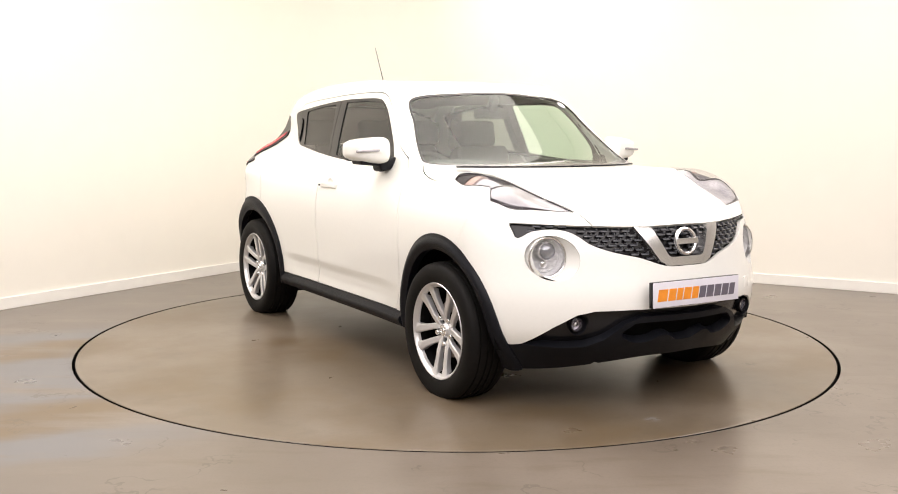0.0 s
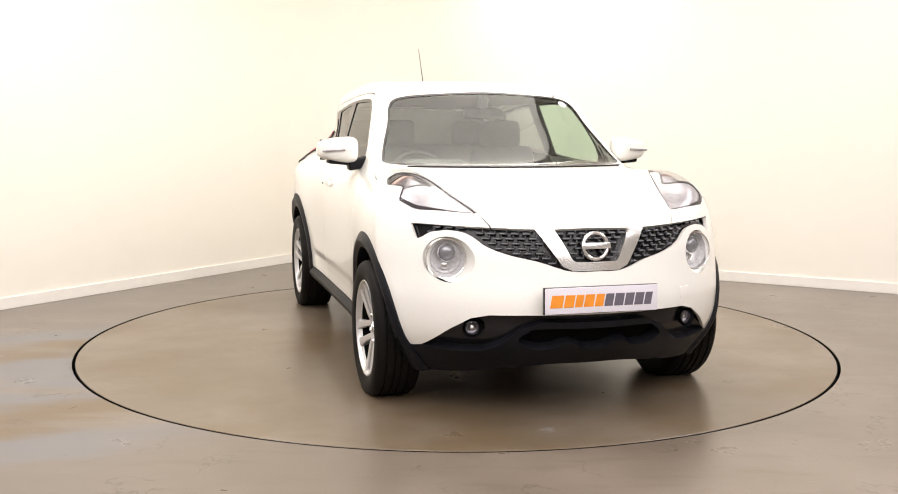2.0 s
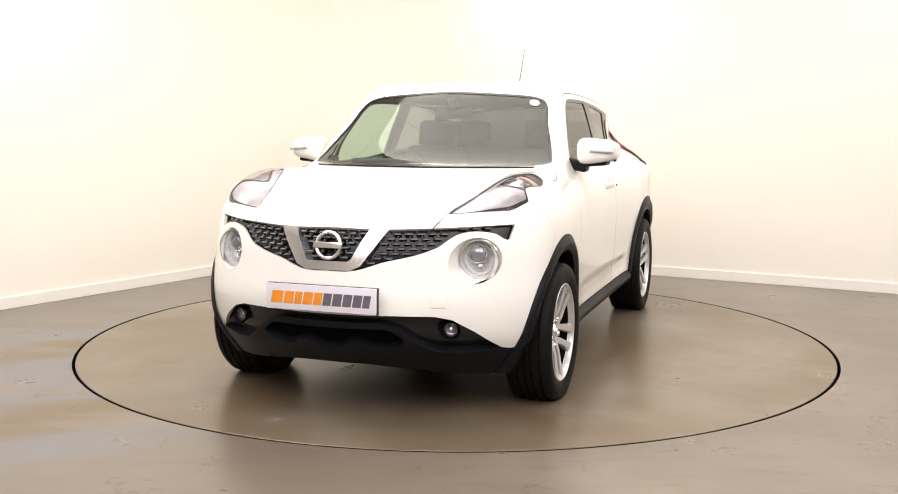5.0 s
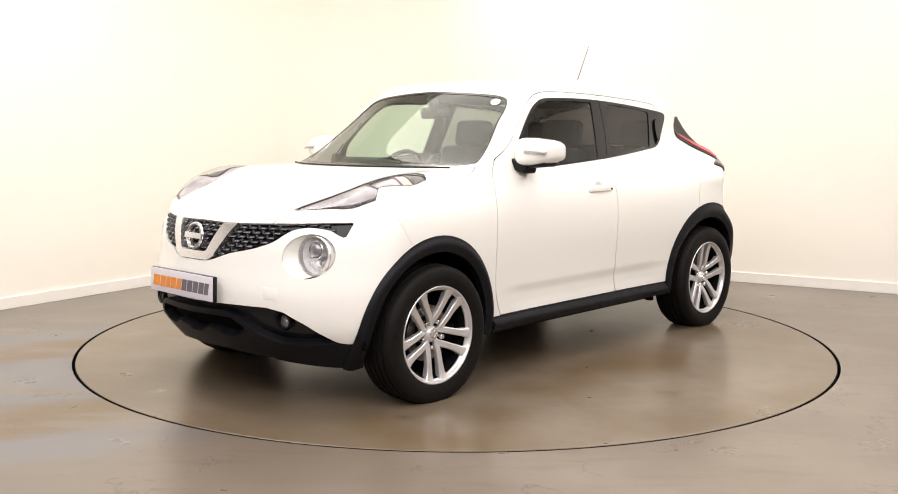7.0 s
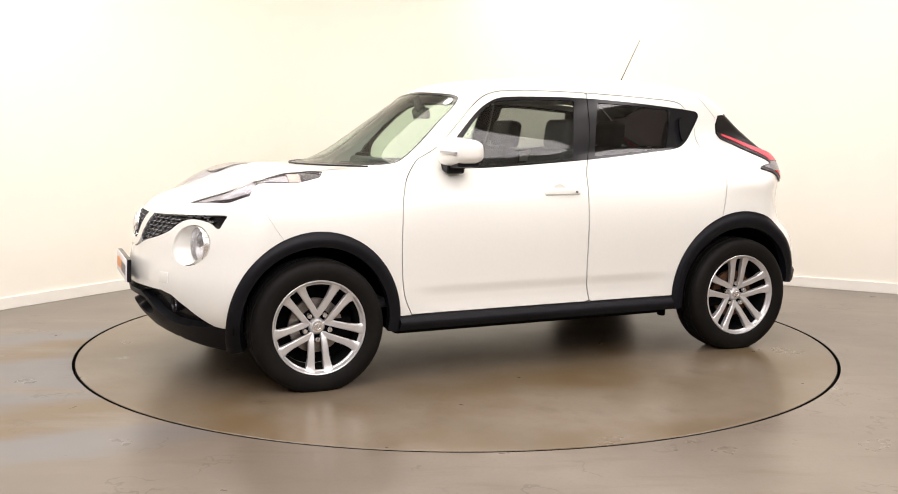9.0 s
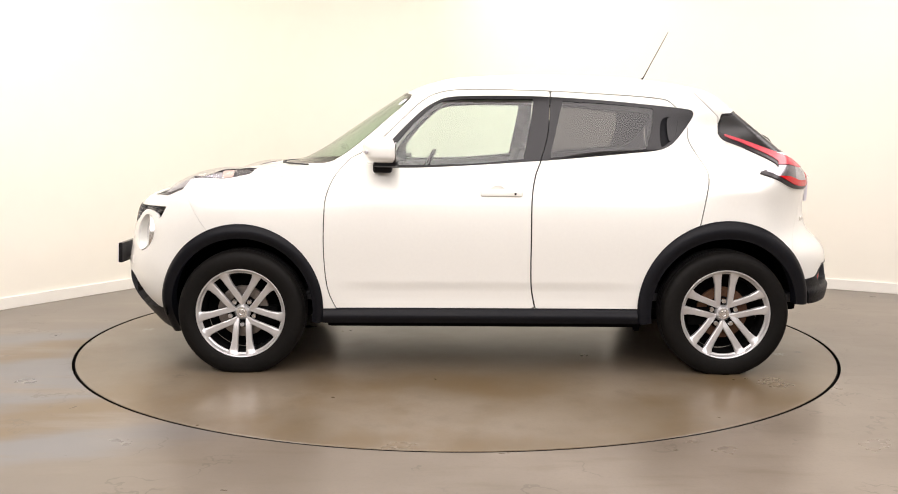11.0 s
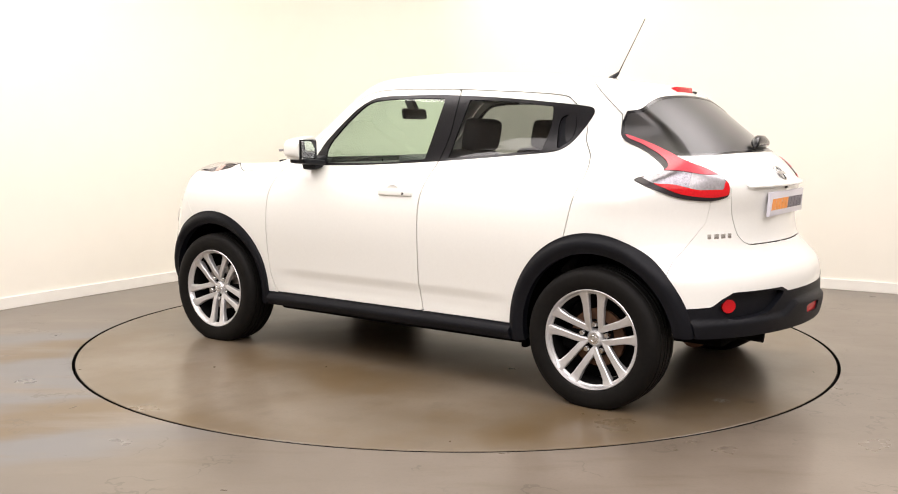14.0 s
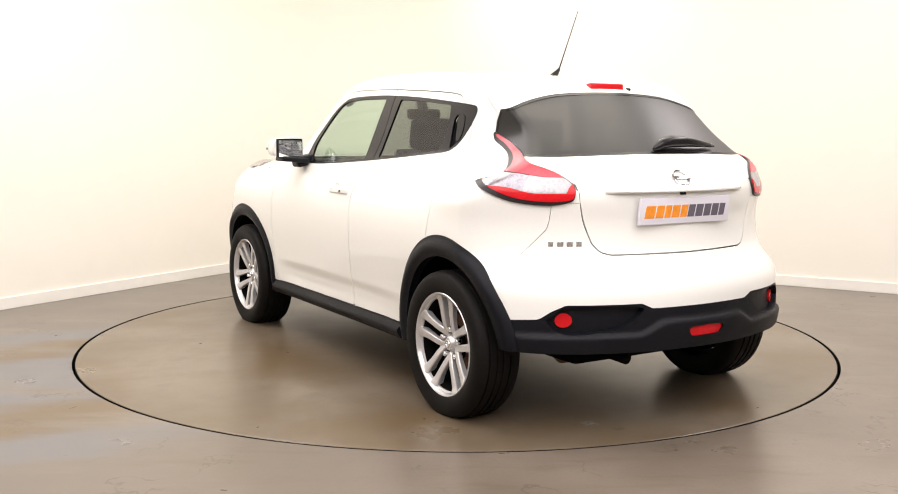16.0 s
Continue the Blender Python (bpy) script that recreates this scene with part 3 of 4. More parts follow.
    dlo = rounded([(-.57, 1.072), (-.57, 1.072), (-.53, 1.15), (-.48, 1.22), (-.34, 1.36), (-.25, 1.42), (-.17, 1.445), (0, 1.452), (.28, 1.450), (.61, 1.432), (.91, 1.405), (1.09, 1.385), (1.125, 1.37), (1.125, 1.345), (1.09, 1.29), (1.03, 1.215), (.98, 1.18), (.92, 1.163), (.77, 1.148), (.30, 1.108), (-.27, 1.074)])
    windows, rest = split(rest, field(rest, "side", dlo, lambda v: .4 - v[:, 0]))
    pane_a = rounded([(-.47, 1.085), (-.47, 1.085), (-.472, 1.17), (-.40, 1.268), (-.33, 1.34), (-.25, 1.405), (-.17, 1.427), (0, 1.435), (.272, 1.434), (.272, 1.434), (.245, 1.28), (.213, 1.118), (.213, 1.118), (-.1, 1.092)])
    pane_b = rounded([(.355, 1.126), (.355, 1.126), (.39, 1.28), (.425, 1.424), (.425, 1.424), (.65, 1.412), (.91, 1.387), (.91, 1.387), (.905, 1.28), (.87, 1.172), (.87, 1.172), (.6, 1.145)])
    glass_a, windows = split(windows, field(windows, "side", pane_a, lambda v: .4 - v[:, 0]))
    glass_b, windows = split(windows, field(windows, "side", pane_b, lambda v: .4 - v[:, 0]))

    # lamps and grille
    head = rounded([(.468, -1.812), (.468, -1.812), (.545, -1.52), (.60, -1.34), (.65, -1.235), (.69, -1.195), (.745, -1.225), (.745, -1.225), (.768, -1.36), (.738, -1.525), (.738, -1.525), (.768, -1.575), (.768, -1.575), (.71, -1.665), (.62, -1.735)])
    lamp, rest = split(rest, field(rest, "top", head, lambda v: .86 - v[:, 2]))
    grille = rounded([(-.2, .850), (0, .850), (.22, .846), (.47, .853), (.735, .862), (.735, .862), (.722, .792), (.722, .792), (.695, .806), (.665, .825), (.60, .836), (.54, .828), (.50, .805), (.455, .77), (.37, .738), (.25, .71), (.16, .68), (.10, .668), (0, .668), (-.2, .68)])
    mesh, rest = split(rest, field(rest, "end", grille, FRONT))
    vee = np.array([(-.01, .67), (.105, .67), (.15, .69), (.292, .9), (.203, .9), (.105, .715), (.09, .708), (-.01, .708)])
    chrome, mesh = split(mesh, field(mesh, "end", vee, FRONT))
    ROUND = (.603, .712)
    bowl, rest = split(rest, np.maximum(np.hypot(rest[0][:, 0] - ROUND[0], rest[0][:, 2] - ROUND[1]) - .098, FRONT(rest[0])))
    # panels between seams
    def seam(sheet, view, outline, keep, gap=GAP):
        d = field(sheet, view, outline, keep)
        inside, others = split(sheet, d + gap)
        _, others = split(others, field(others, view, outline, keep) - gap)
        return inside, others

    bonnet = rounded([(-.2, -2.1), (.2, -2.1), (.40, -1.93), (.435, -1.88), (.465, -1.81), (.543, -1.52), (.598, -1.34), (.648, -1.232), (.70, -1.185), (.755, -1.11), (.757, -1.02), (.72, -.88), (.66, -.80), (.5, -.72), (0, -.72), (-.2, -.8)])
    hood, rest = seam(rest, "top", bonnet, lambda v: .80 - v[:, 2])
    door_a = rounded([(-.70, 1.12), (-.70, 1.12), (-.775, 1.03), (-.815, .93), (-.828, .80), (-.830, .62), (-.815, .45), (-.775, .345), (-.765, .336), (-.765, .336), (.275, .336), (.275, .336), (.252, .47), (.250, .70), (.252, .91), (.272, 1.03), (.305, 1.115), (.345, 1.26), (.36, 1.478), (.36, 1.478), (.0, 1.485), (-.2, 1.475), (-.32, 1.425), (-.46, 1.295), (-.58, 1.185)])
    door_b = rounded([(.362, 1.478), (.362, 1.478), (.347, 1.26), (.307, 1.115), (.274, 1.03), (.254, .91), (.252, .70), (.254, .47), (.277, .336), (.277, .336), (.825, .336), (.825, .336), (.83, .40), (.86, .52), (.93, .63), (1.02, .71), (1.115, .765), (1.115, .765), (1.15, .94), (1.17, 1.05), (1.14, 1.14), (1.10, 1.22), (1.09, 1.30), (1.02, 1.405), (.90, 1.445)])
    front_door, rest = seam(rest, "side", door_a, lambda v: .45 - v[:, 0])
    rear_door, rest = seam(rest, "side", door_b, lambda v: .45 - v[:, 0])
    frame_a, windows = split(windows, field(windows, "side", door_a, lambda v: .4 - v[:, 0]) + GAP)
    _, windows = split(windows, field(windows, "side", door_a, lambda v: .4 - v[:, 0]) - GAP)
    frame_b, windows = split(windows, field(windows, "side", door_b, lambda v: .4 - v[:, 0]) + GAP)
    gate = np.array([(-.2, .748), (.38, .752), (.42, .765), (.45, .80), (.485, .90), (.508, .985), (.514, 1.05), (.80, 1.05), (.80, 1.65), (-.2, 1.65)])
    tailgate, rest = seam(rest, "end", gate, lambda v: np.maximum(1.265 - 1.05 * np.maximum(v[:, 2] - 1.345, 0) - v[:, 1], np.where(v[:, 0] > .513, blade_line(v) - v[:, 2], -1)))
    nose = np.array([(-2.3, .2), (-1.3, .2), (-1.40, .70), (-1.47, .80), (-1.545, .93), (-1.60, .98), (-2.3, .98)])
    bumper, rest = seam(rest, "side", nose, lambda v: v[:, 1] + 1.2, .0007)
    stern = np.array([(2.3, .2), (1.55, .2), (1.62, .70), (1.70, .86), (1.72, .97), (2.3, .97)])
    rear_bumper, rest = seam(rest, "side", stern, lambda v: 1.2 - v[:, 1], .0007)
    roof = rounded([(-.2, -.6), (0, -.6), (.40, -.42), (.47, -.30), (.495, -.1), (.50, .4), (.497, .9), (.49, 1.2), (.49, 1.4), (0, 1.4), (-.2, 1.4)])
    roof_panel, rest = seam(rest, "top", roof, lambda v: 1.42 - v[:, 2])
    _, rest = split(rest, field(rest, "top", roof, lambda v: 1.42 - v[:, 2]) - .005)

    body = panel("body", rest, PAINT, car, "white painted body shell")
    panel("hood", hood, PAINT, car, "white bonnet")
    panel("roof", roof_panel, PAINT, car, "white roof")
    gate_ob = panel("tailgate", tailgate, PAINT, car, "white tailgate")
    nose_ob = panel("front_bumper", bumper, PAINT, car, "white front bumper")
    panel("rear_bumper", rear_bumper, PAINT, car, "white rear bumper")
    doors = panel("front_door", front_door, PAINT, pair, "white front door")
    rear_doors = panel("rear_door", rear_door, PAINT, pair, "white rear door")
    panes = panel("door_window", glass_a, SIDE, doors, "green-tinted door window", offset=-.006, skirt=0)
    panes += panel("door_window", glass_b, PRIVACY, rear_doors, "smoked door window", offset=-.006, skirt=0)
    panel("window_frame", frame_a, GLOSS, doors, "gloss black window frame", offset=-.001, skirt=.012)
    pull = rounded([(.955, 1.325), (1.035, 1.335), (1.03, 1.245), (.985, 1.20), (.95, 1.192)])
    cup, frame_b = split(frame_b, field(frame_b, "side", pull, lambda v: .4 - v[:, 0]))
    panel("pull_cup", cup, BLACK, rear_doors, "recessed black door pull", offset=-.016, skirt=0)
    grip, _ = split(cup, field(cup, "side", rounded([(.985, 1.33), (1.035, 1.335), (1.03, 1.25), (.995, 1.215)]), lambda v: .4 - v[:, 0]))
    panel("pull_grip", grip, GLOSS, rear_doors, offset=.002, skirt=.012)
    panel("window_frame", frame_b, GLOSS, rear_doors, "gloss black window frame", offset=-.001, skirt=.012)
    sail, windows = split(windows, windows[0][:, 1])
    panel("mirror_sail", sail, GLOSS, pair, "gloss black corner trim", offset=-.001, skirt=.012)
    pillar, windows = split(windows, windows[0][:, 1] - .7)
    panel("pillar_trim", pillar, GLOSS, pair, "gloss black pillar trim", offset=-.001, skirt=.012) if len(pillar[1]) else None
    panel("quarter_trim", windows, GLOSS, pair, "gloss black corner trim", offset=-.001, skirt=.012)
    for o in (screen_ob, hatch_glass, *panes):
        o.visible_shadow = False

    # upper headlamps: clear cover over a reflector with a dark bezel
    covers = panel("headlamp", lamp, LENS, pair, "clear swept-back headlamp on the bonnet edge", offset=.002, skirt=0)
    for o in covers:
        o.visible_shadow = False
    lamp_core, lamp_rim = split(lamp, np.maximum(field(lamp, "top", head + [-.007, .008], lambda v: .86 - v[:, 2]), field(lamp, "top", head, lambda v: .86 - v[:, 2]) + .0015))
    panel("lamp_edge", lamp_rim, SMOKE, covers, "dark lamp edge", offset=-.003, skirt=.02)
    eye = rounded([(.588, -1.50), (.64, -1.36), (.69, -1.215), (.75, -1.20), (.79, -1.36), (.755, -1.525), (.755, -1.525), (.68, -1.545)])
    inside, strip = split(lamp_core, field(lamp_core, "top", eye, lambda v: .8 - v[:, 2]))
    panel("drl_reflector", strip, DRL, covers, "ribbed clear running lamp", offset=-.010, skirt=.02)
    eye_core, eye_rim = split(inside, field(inside, "top", eye, lambda v: .8 - v[:, 2]) + .010)
    panel("eye_rim", eye_rim, SMOKE, covers, "dark lamp edge", offset=-.008, skirt=.02)
    dark_tip, eye_core = split(eye_core, -1.315 - eye_core[0][:, 1])
    panel("bezel", dark_tip, SMOKE, covers, "dark lamp bezel", offset=-.012, skirt=.02)
    amber_lens, eye_core = split(eye_core, -1.375 - eye_core[0][:, 1])
    panel("indicator_lens", amber_lens, AMBER, covers, "peach indicator lens", offset=-.016, skirt=.02)
    panel("reflector_bowl", eye_core, REFLECTOR, covers, "silver lamp reflector", offset=-.022, skirt=.02)

    # tail lamps: pale red blade, clear middle, red foot, dark edge
    fold = lambda v: np.maximum(.46 - v[:, 0], 1.2 - v[:, 1])
    core, edge_rim = split(tail_lamp, np.maximum(field(tail_lamp, "side", tail_side + [.010, .015], fold), field(tail_lamp, "side", tail_side, fold) + .002))
    lamps = panel("tail_lamp", edge_rim, SMOKE, pair, "boomerang-shaped red and clear tail lamp", offset=.010, skirt=.03)
    y, z = core[0][:, 1], core[0][:, 2]
    foot, core = split(core, np.minimum(z - (1.008 + .026 * ease(y, 1.69, 1.58)), np.maximum(1.747 - y, z - 1.05)))
    low_part, blade = split(core, core[0][:, 2] - (1.070 + .018 * ease(core[0][:, 1], 1.70, 1.60)))
    clear, strip = split(low_part, 1.645 - low_part[0][:, 1])
    panel("brake_lens", foot, RED, lamps, "bright red lens", offset=.014, skirt=.03)
    panel("clear_lens", clear, WHITE_LENS, lamps, "ribbed clear lens", offset=.012, skirt=.03)
    panel("lamp_strip", strip, REFLECTOR, lamps, "grey silver strip", offset=.011, skirt=.03)
    panel("blade_lens", blade, PINK, lamps, "long pale red lens", offset=.014, skirt=.03)

    # grille: recessed black mesh with rows of small hooked fins, a chrome vee and a badge
    grille_ob = panel("grille", mesh, GLOSS, nose_ob, "gloss black grille with hooked fins", offset=-.028, skirt=0)
    vee_ob = panel("grille_vee", chrome, SATIN, nose_ob, "satin chrome vee", offset=.003, skirt=.04)
    fin_mat = material("grille_fin_plastic", (0.060, 0.063, 0.072), rough=.18, coat=.6, spots=.15, scale=50)
    fin_mesh = None
    row = 0
    z = .6840
    while z < .86:
        x = .02 + (.025 if row % 2 else 0)
        while x < .74:
            q = np.array([[x - .014, z], [x + .016, z], [x - .014, z + .006]])
            if (distance(q, grille) < -.0015).all() and (distance(q, vee) > .003).all():
                p = onto_skin(np.array([[x * .9, -1.2, z]]), np.array([[x, -2.1, z]]))[0]
                n = skin_normal(np.array([p]))[0]
                turn = math.degrees(math.atan2(n[0], -n[1]))
                for s in (1, -1):
                    m = pose(s * (p[0] - n[0] * .014), p[1] - n[1] * .014, p[2], 0, 0, turn * s)
                    if fin_mesh is None:
                        fin = box((.036, .016, .006), pose(0, 0, 0, 25), .002, 1)
                        box((.006, .014, .013), pose(-.016, 0, .006, 0, 12), .002, 1, fin)
                        fin_ob = part("fin", fin, fin_mat, grille_ob)
                        fin_mesh = fin_ob.data
                    else:
                        fin_ob = new("fin", fin_mesh)
                        fin_ob.parent = grille_ob
                    fin_ob.matrix_basis = m @ Matrix.Diagonal((s, 1, 1, 1))
            x += .050
        z += .0205
        row += 1
    ring = Matrix.Translation((0, -2.018, .775)) @ pose(0, 0, 0, 90 - 10)
    badge = lathe([(.048, -.004), (.050, .005), (.056, .009), (.063, .005), (.065, -.004)], ring, 48)
    part("badge_ring", badge, SATIN, vee_ob, "round chrome emblem")
    part("badge_bar", box((.134, .027, .012), ring @ pose(0, 0, .006), .003), SATIN, vee_ob, "chrome emblem bar")

    # round lamps in the bumper
    for s in (1, -1):
        plane = pose(s * (ROUND[0] + .004), -1.792, ROUND[1], 0, 0, 12 * s) @ pose(0, 0, 0, 87)
        m = plane
        tunnel, outer_ring, inner_ring = bmesh.new(), [], []
        for k in range(64):
            a = 2 * math.pi * k / 64
            x, z = ROUND[0] + .098 * math.cos(a), ROUND[1] + .098 * math.sin(a)
            p = onto_skin(np.array([[x * .9, -1.2, z]]), np.array([[x, -2.1, z]]))[0]
            outer_ring.append(tunnel.verts.new((s * p[0], p[1], p[2])))
            inner_ring.append(tunnel.verts.new(plane @ Vector((s * .090 * math.cos(a), .090 * math.sin(a), -.004))))
        for k in range(64):
            tunnel.faces.new((outer_ring[k], outer_ring[(k + 1) % 64], inner_ring[(k + 1) % 64], inner_ring[k]))
        bmesh.ops.recalc_face_normals(tunnel, faces=tunnel.faces)
        lamp_ob = part("round_headlamp", tunnel, PAINT, nose_ob, "round projector headlamp sunk in the bumper")
        part("lamp_ring", lathe([(.092, -.05), (.092, .004), (.089, .008), (.084, .006), (.082, -.05)], m, 56), SATIN, lamp_ob, "thin chrome ring")
        bowl_bm = lathe([(.086, -.004), (.080, -.030), (.062, -.052), (.03, -.066), (.001, -.07)], m, 48)
        for a in range(0, 360, 30):
            box((.004, .030, .016), m @ pose(0, 0, 0, 0, 0, a) @ pose(.062, 0, -.040, 0, 35, 0), .001, 1, bowl_bm)
        part("bowl", bowl_bm, BOWL, lamp_ob, "faceted silver reflector")
        at = m @ pose(-.006 * s, .026, -.018)
        part("projector", lathe([(.041, -.03), (.041, .004), (.037, .008), (.035, .002)], at, 40), SATIN, lamp_ob, "chrome projector collar")
        part("projector_lens", lathe([(.035, 0), (.030, .012), (.020, .019), (.010, .022), (.001, .0225)], at, 40), material("projector_glass", (.32, .33, .35), rough=.05, metal=.4, coat=1, spots=.2, scale=50), lamp_ob, "grey glass projector lens")
        part("bulb_shield", lathe([(.016, 0), (.014, .012), (.004, .015), (.001, .015)], m @ pose(.004 * s, -.034, -.045), 24), SATIN, lamp_ob, "small chrome bulb shield")
        cover = part("lamp_cover", lathe([(.089, .002), (.075, .012), (.05, .020), (.025, .024), (.001, .025)], m, 48), LENS, lamp_ob, "clear domed cover")
        cover.visible_shadow = False
        # fog lamp
        p = onto_skin(np.array([[.46, -1.2, .418]]), np.array([[.54, -2.1, .418]]))[0]
        m = Matrix.Translation((s * .515, p[1] + .02, .418)) @ pose(0, 0, 0, 0, 0, 10 * s) @ pose(0, 0, 0, 90)
        fog = part("fog_lamp", lathe([(.044, .010), (.036, -.01), (.034, -.03), (.032, .004), (.028, .006), (.028, -.02)], m, 40), GLOSS, lower_front, "small round front fog lamp")
        part("fog_reflector", lathe([(.029, 0), (.024, -.018), (.010, -.026), (.001, -.028)], m, 32), REFLECTOR, fog, "silver fog lamp reflector")
        part("fog_bulb", lathe([(.009, -.03), (.009, -.008), (.001, -.005)], m, 20), CHROME, fog, "chrome bulb cap")
        part("fog_glass", lathe([(.030, .002), (.02, .006), (.001, .008)], m, 32), LENS, fog, "clear fog lamp glass").visible_shadow = False

    # plates with printed bars in place of the dealer's lettering
    def plate(m, parent, deep, back):
        holder = part("number_plate", box((.524, deep, .115), m, .003), back, parent, "white show plate with orange and grey print")
        part("plate_face", box((.520, .006, .111), m @ pose(0, -deep / 2 - .002, 0), .0025), PLATE, holder, "white plate face")
        x = -.236
        for w, ink in ((.060, ORANGE), (.048, ORANGE), (.038, ORANGE), (.048, ORANGE), (.042, ORANGE), (.042, GREY_INK), (.046, GREY_INK), (.044, GREY_INK), (.044, GREY_INK), (.036, GREY_INK)):
            glyph = box((w * .92, .002, .053), bevel=.0008, segments=1)
            for v in glyph.verts:
                v.co.x += .18 * v.co.z
            bmesh.ops.transform(glyph, matrix=m @ pose(x + w / 2, -deep / 2 - .0055, -.002), verts=glyph.verts)
            part("printed_bar", glyph, ink, holder, "grey printed bar" if ink is GREY_INK else "orange printed bar")
            x += w + .0024

    plate(pose(0, -2.085, .555, -2), nose_ob, .022, GLOSS)
    plate(pose(0, 1.864, .93, 3, 0, 180), gate_ob, .010, PLATE)
    # square cover of the towing eye
    p = onto_skin(np.array([[.44, -1.2, .545]]), np.array([[.485, -2.1, .545]]))[0]
    n = skin_normal(np.array([p]))[0]
    part("tow_cover", box((.066, .052, .006), Matrix.Translation(p - n * .0012) @ Vector(n).to_track_quat("Z", "Y").to_matrix().to_4x4(), .002, 2), PAINT, nose_ob, "small square white cover")

    # tailgate: emblem, lip over the plate, high brake lamp, wiper, name bars
    p = onto_skin(np.array([[0, 1.2, 1.065]]), np.array([[0, 2.1, 1.065]]))[0]
    ring = Matrix.Translation(p) @ Vector(skin_normal(np.array([p]))[0]).to_track_quat("Z", "Y").to_matrix().to_4x4()
    part("badge_ring", lathe([(.034, -.004), (.036, .005), (.041, .007), (.046, .004), (.047, -.004)], ring, 40), SHADED_CHROME, gate_ob, "round chrome emblem")
    part("badge_bar", box((.104, .018, .010), ring @ pose(0, 0, .004), .002), SHADED_CHROME, gate_ob, "chrome emblem bar")
    lip, rows = bmesh.new(), []
    for k in range(41):
        x = -.40 + .80 * k / 40
        full = 1 - abs(x / .40) ** 8
        at = lambda z: onto_skin(np.array([[x * .9, 1.2, z]]), np.array([[x, 2.1, z]]))[0]
        top, low = at(1.050), at(1.008)
        rows.append([lip.verts.new(c) for c in ((top[0], top[1] - .004, top[2]), (top[0], top[1] + .012 * full, 1.040), (x, low[1] + .030 * full, 1.020), (x, low[1] + .030 * full, 1.014), (x, low[1] + .024 * full, 1.010), (x, low[1] - .012, 1.010))])
    for u, v in zip(rows, rows[1:]):
        for i in range(5):
            lip.faces.new((u[i], u[i + 1], v[i + 1], v[i]))
    bmesh.ops.recalc_face_normals(lip, faces=lip.faces)
    part("plate_lip", lip, PAINT, gate_ob, "white lip above the plate", angle=50)
    part("tailgate_button", box((.03, .012, .012), pose(.02, 1.872, 1.003), .003), GLOSS, gate_ob)
    part("high_brake_lamp", box((.205, .05, .038), pose(0, 1.312, 1.469, 10), .010, 3), RED, gate_ob, "bright red high brake lamp")
    part("washer_jet", lathe([(.007, -.01), (.007, .01), (.003, .014), (.001, .014)], pose(-.130, 1.335, 1.466, 80), 16), GLOSS, gate_ob)
    wiper = tube([(.055, 1.722, 1.190), (.0, 1.708, 1.212), (-.06, 1.700, 1.222), (-.14, 1.695, 1.222), (-.24, 1.682, 1.214), (-.34, 1.660, 1.206), (-.385, 1.650, 1.200)], [.008, .022, .027, .026, .018, .011, .006], 14)
    part("rear_wiper", wiper, GLOSS, gate_ob, "short gloss black rear wiper")
    for i, w in enumerate((.026, .034, .034, .030)):
        x = .635 - i * .038
        p = onto_skin(np.array([[x * .9, 1.2, .80]]), np.array([[x, 2.1, .80]]))[0]
        n = skin_normal(np.array([p]))[0]
        part("name_bar", box((w * .8, .006, .022), Matrix.Translation(p) @ pose(0, 0, 0, 0, 0, 180 + math.degrees(math.atan2(-n[0], n[1]))), .002), SATIN, gate_ob, "small chrome name bar")

    # door handles, mirrors
    for s, door in ((1, doors[0]), (-1, doors[1])):
        x = float(half_width(np.array([.10]), np.array([.942]))[0])
        cup = part("handle_cup", lathe([(.001, -.004), (.030, -.002), (.040, .002), (.042, .003)], pose(s * (x - .002), .075, .945, 0, 90 * s, 0) @ Matrix.Diagonal((.95, 1.1, 1, 1)), 32), PAINT, door)
        grip = bmesh.new()
        box((.026, .225, .034), pose(s * (x + .028), .095, .942, 0, -6 * s), .012, 3, grip)
        for v in grip.verts:
            v.co.x -= s * 2.6 * (v.co.y - .095) ** 2
        part("door_handle", grip, PAINT, door, "white door handle")
        part("lock", lathe([(.006, 0), (.006, .006), (.001, .006)], pose(s * (x + .031), .165, .942, 0, 90 * s), 16), GLOSS, door)

        housing = bmesh.new()
        bmesh.ops.create_uvsphere(housing, u_segments=40, v_segments=24, radius=1)
        for v in housing.verts:
            c = v.co
            k = [math.copysign(abs(a) ** .55, a) for a in c]
            k[1] = min(k[1], .34)
            v.co = Vector((s * (.868 + k[0] * .106), -.512 + k[1] * .100 + .03 * k[0], 1.160 + k[2] * (.066 - .014 * k[0])))
        if s < 0:
            bmesh.ops.reverse_faces(housing, faces=housing.faces)
        mirror = part("door_mirror", housing, PAINT, door, "white door mirror with a clear indicator strip")
        part("mirror_base", box((.17, .12, .030), pose(s * .835, -.503, 1.092, 0, -5 * s), .014, 3), BLACK, mirror, "black mirror underside")
        part("mirror_foot", box((.12, .10, .06), pose(s * .755, -.525, 1.085, 0, 12 * s), .018, 3), BLACK, mirror, "black mirror foot")
        part("indicator_strip", box((.125, .020, .013), pose(s * .900, -.606, 1.158, 0, 3 * s, 13 * s), .005, 2), WHITE_LENS, mirror, "clear indicator strip")
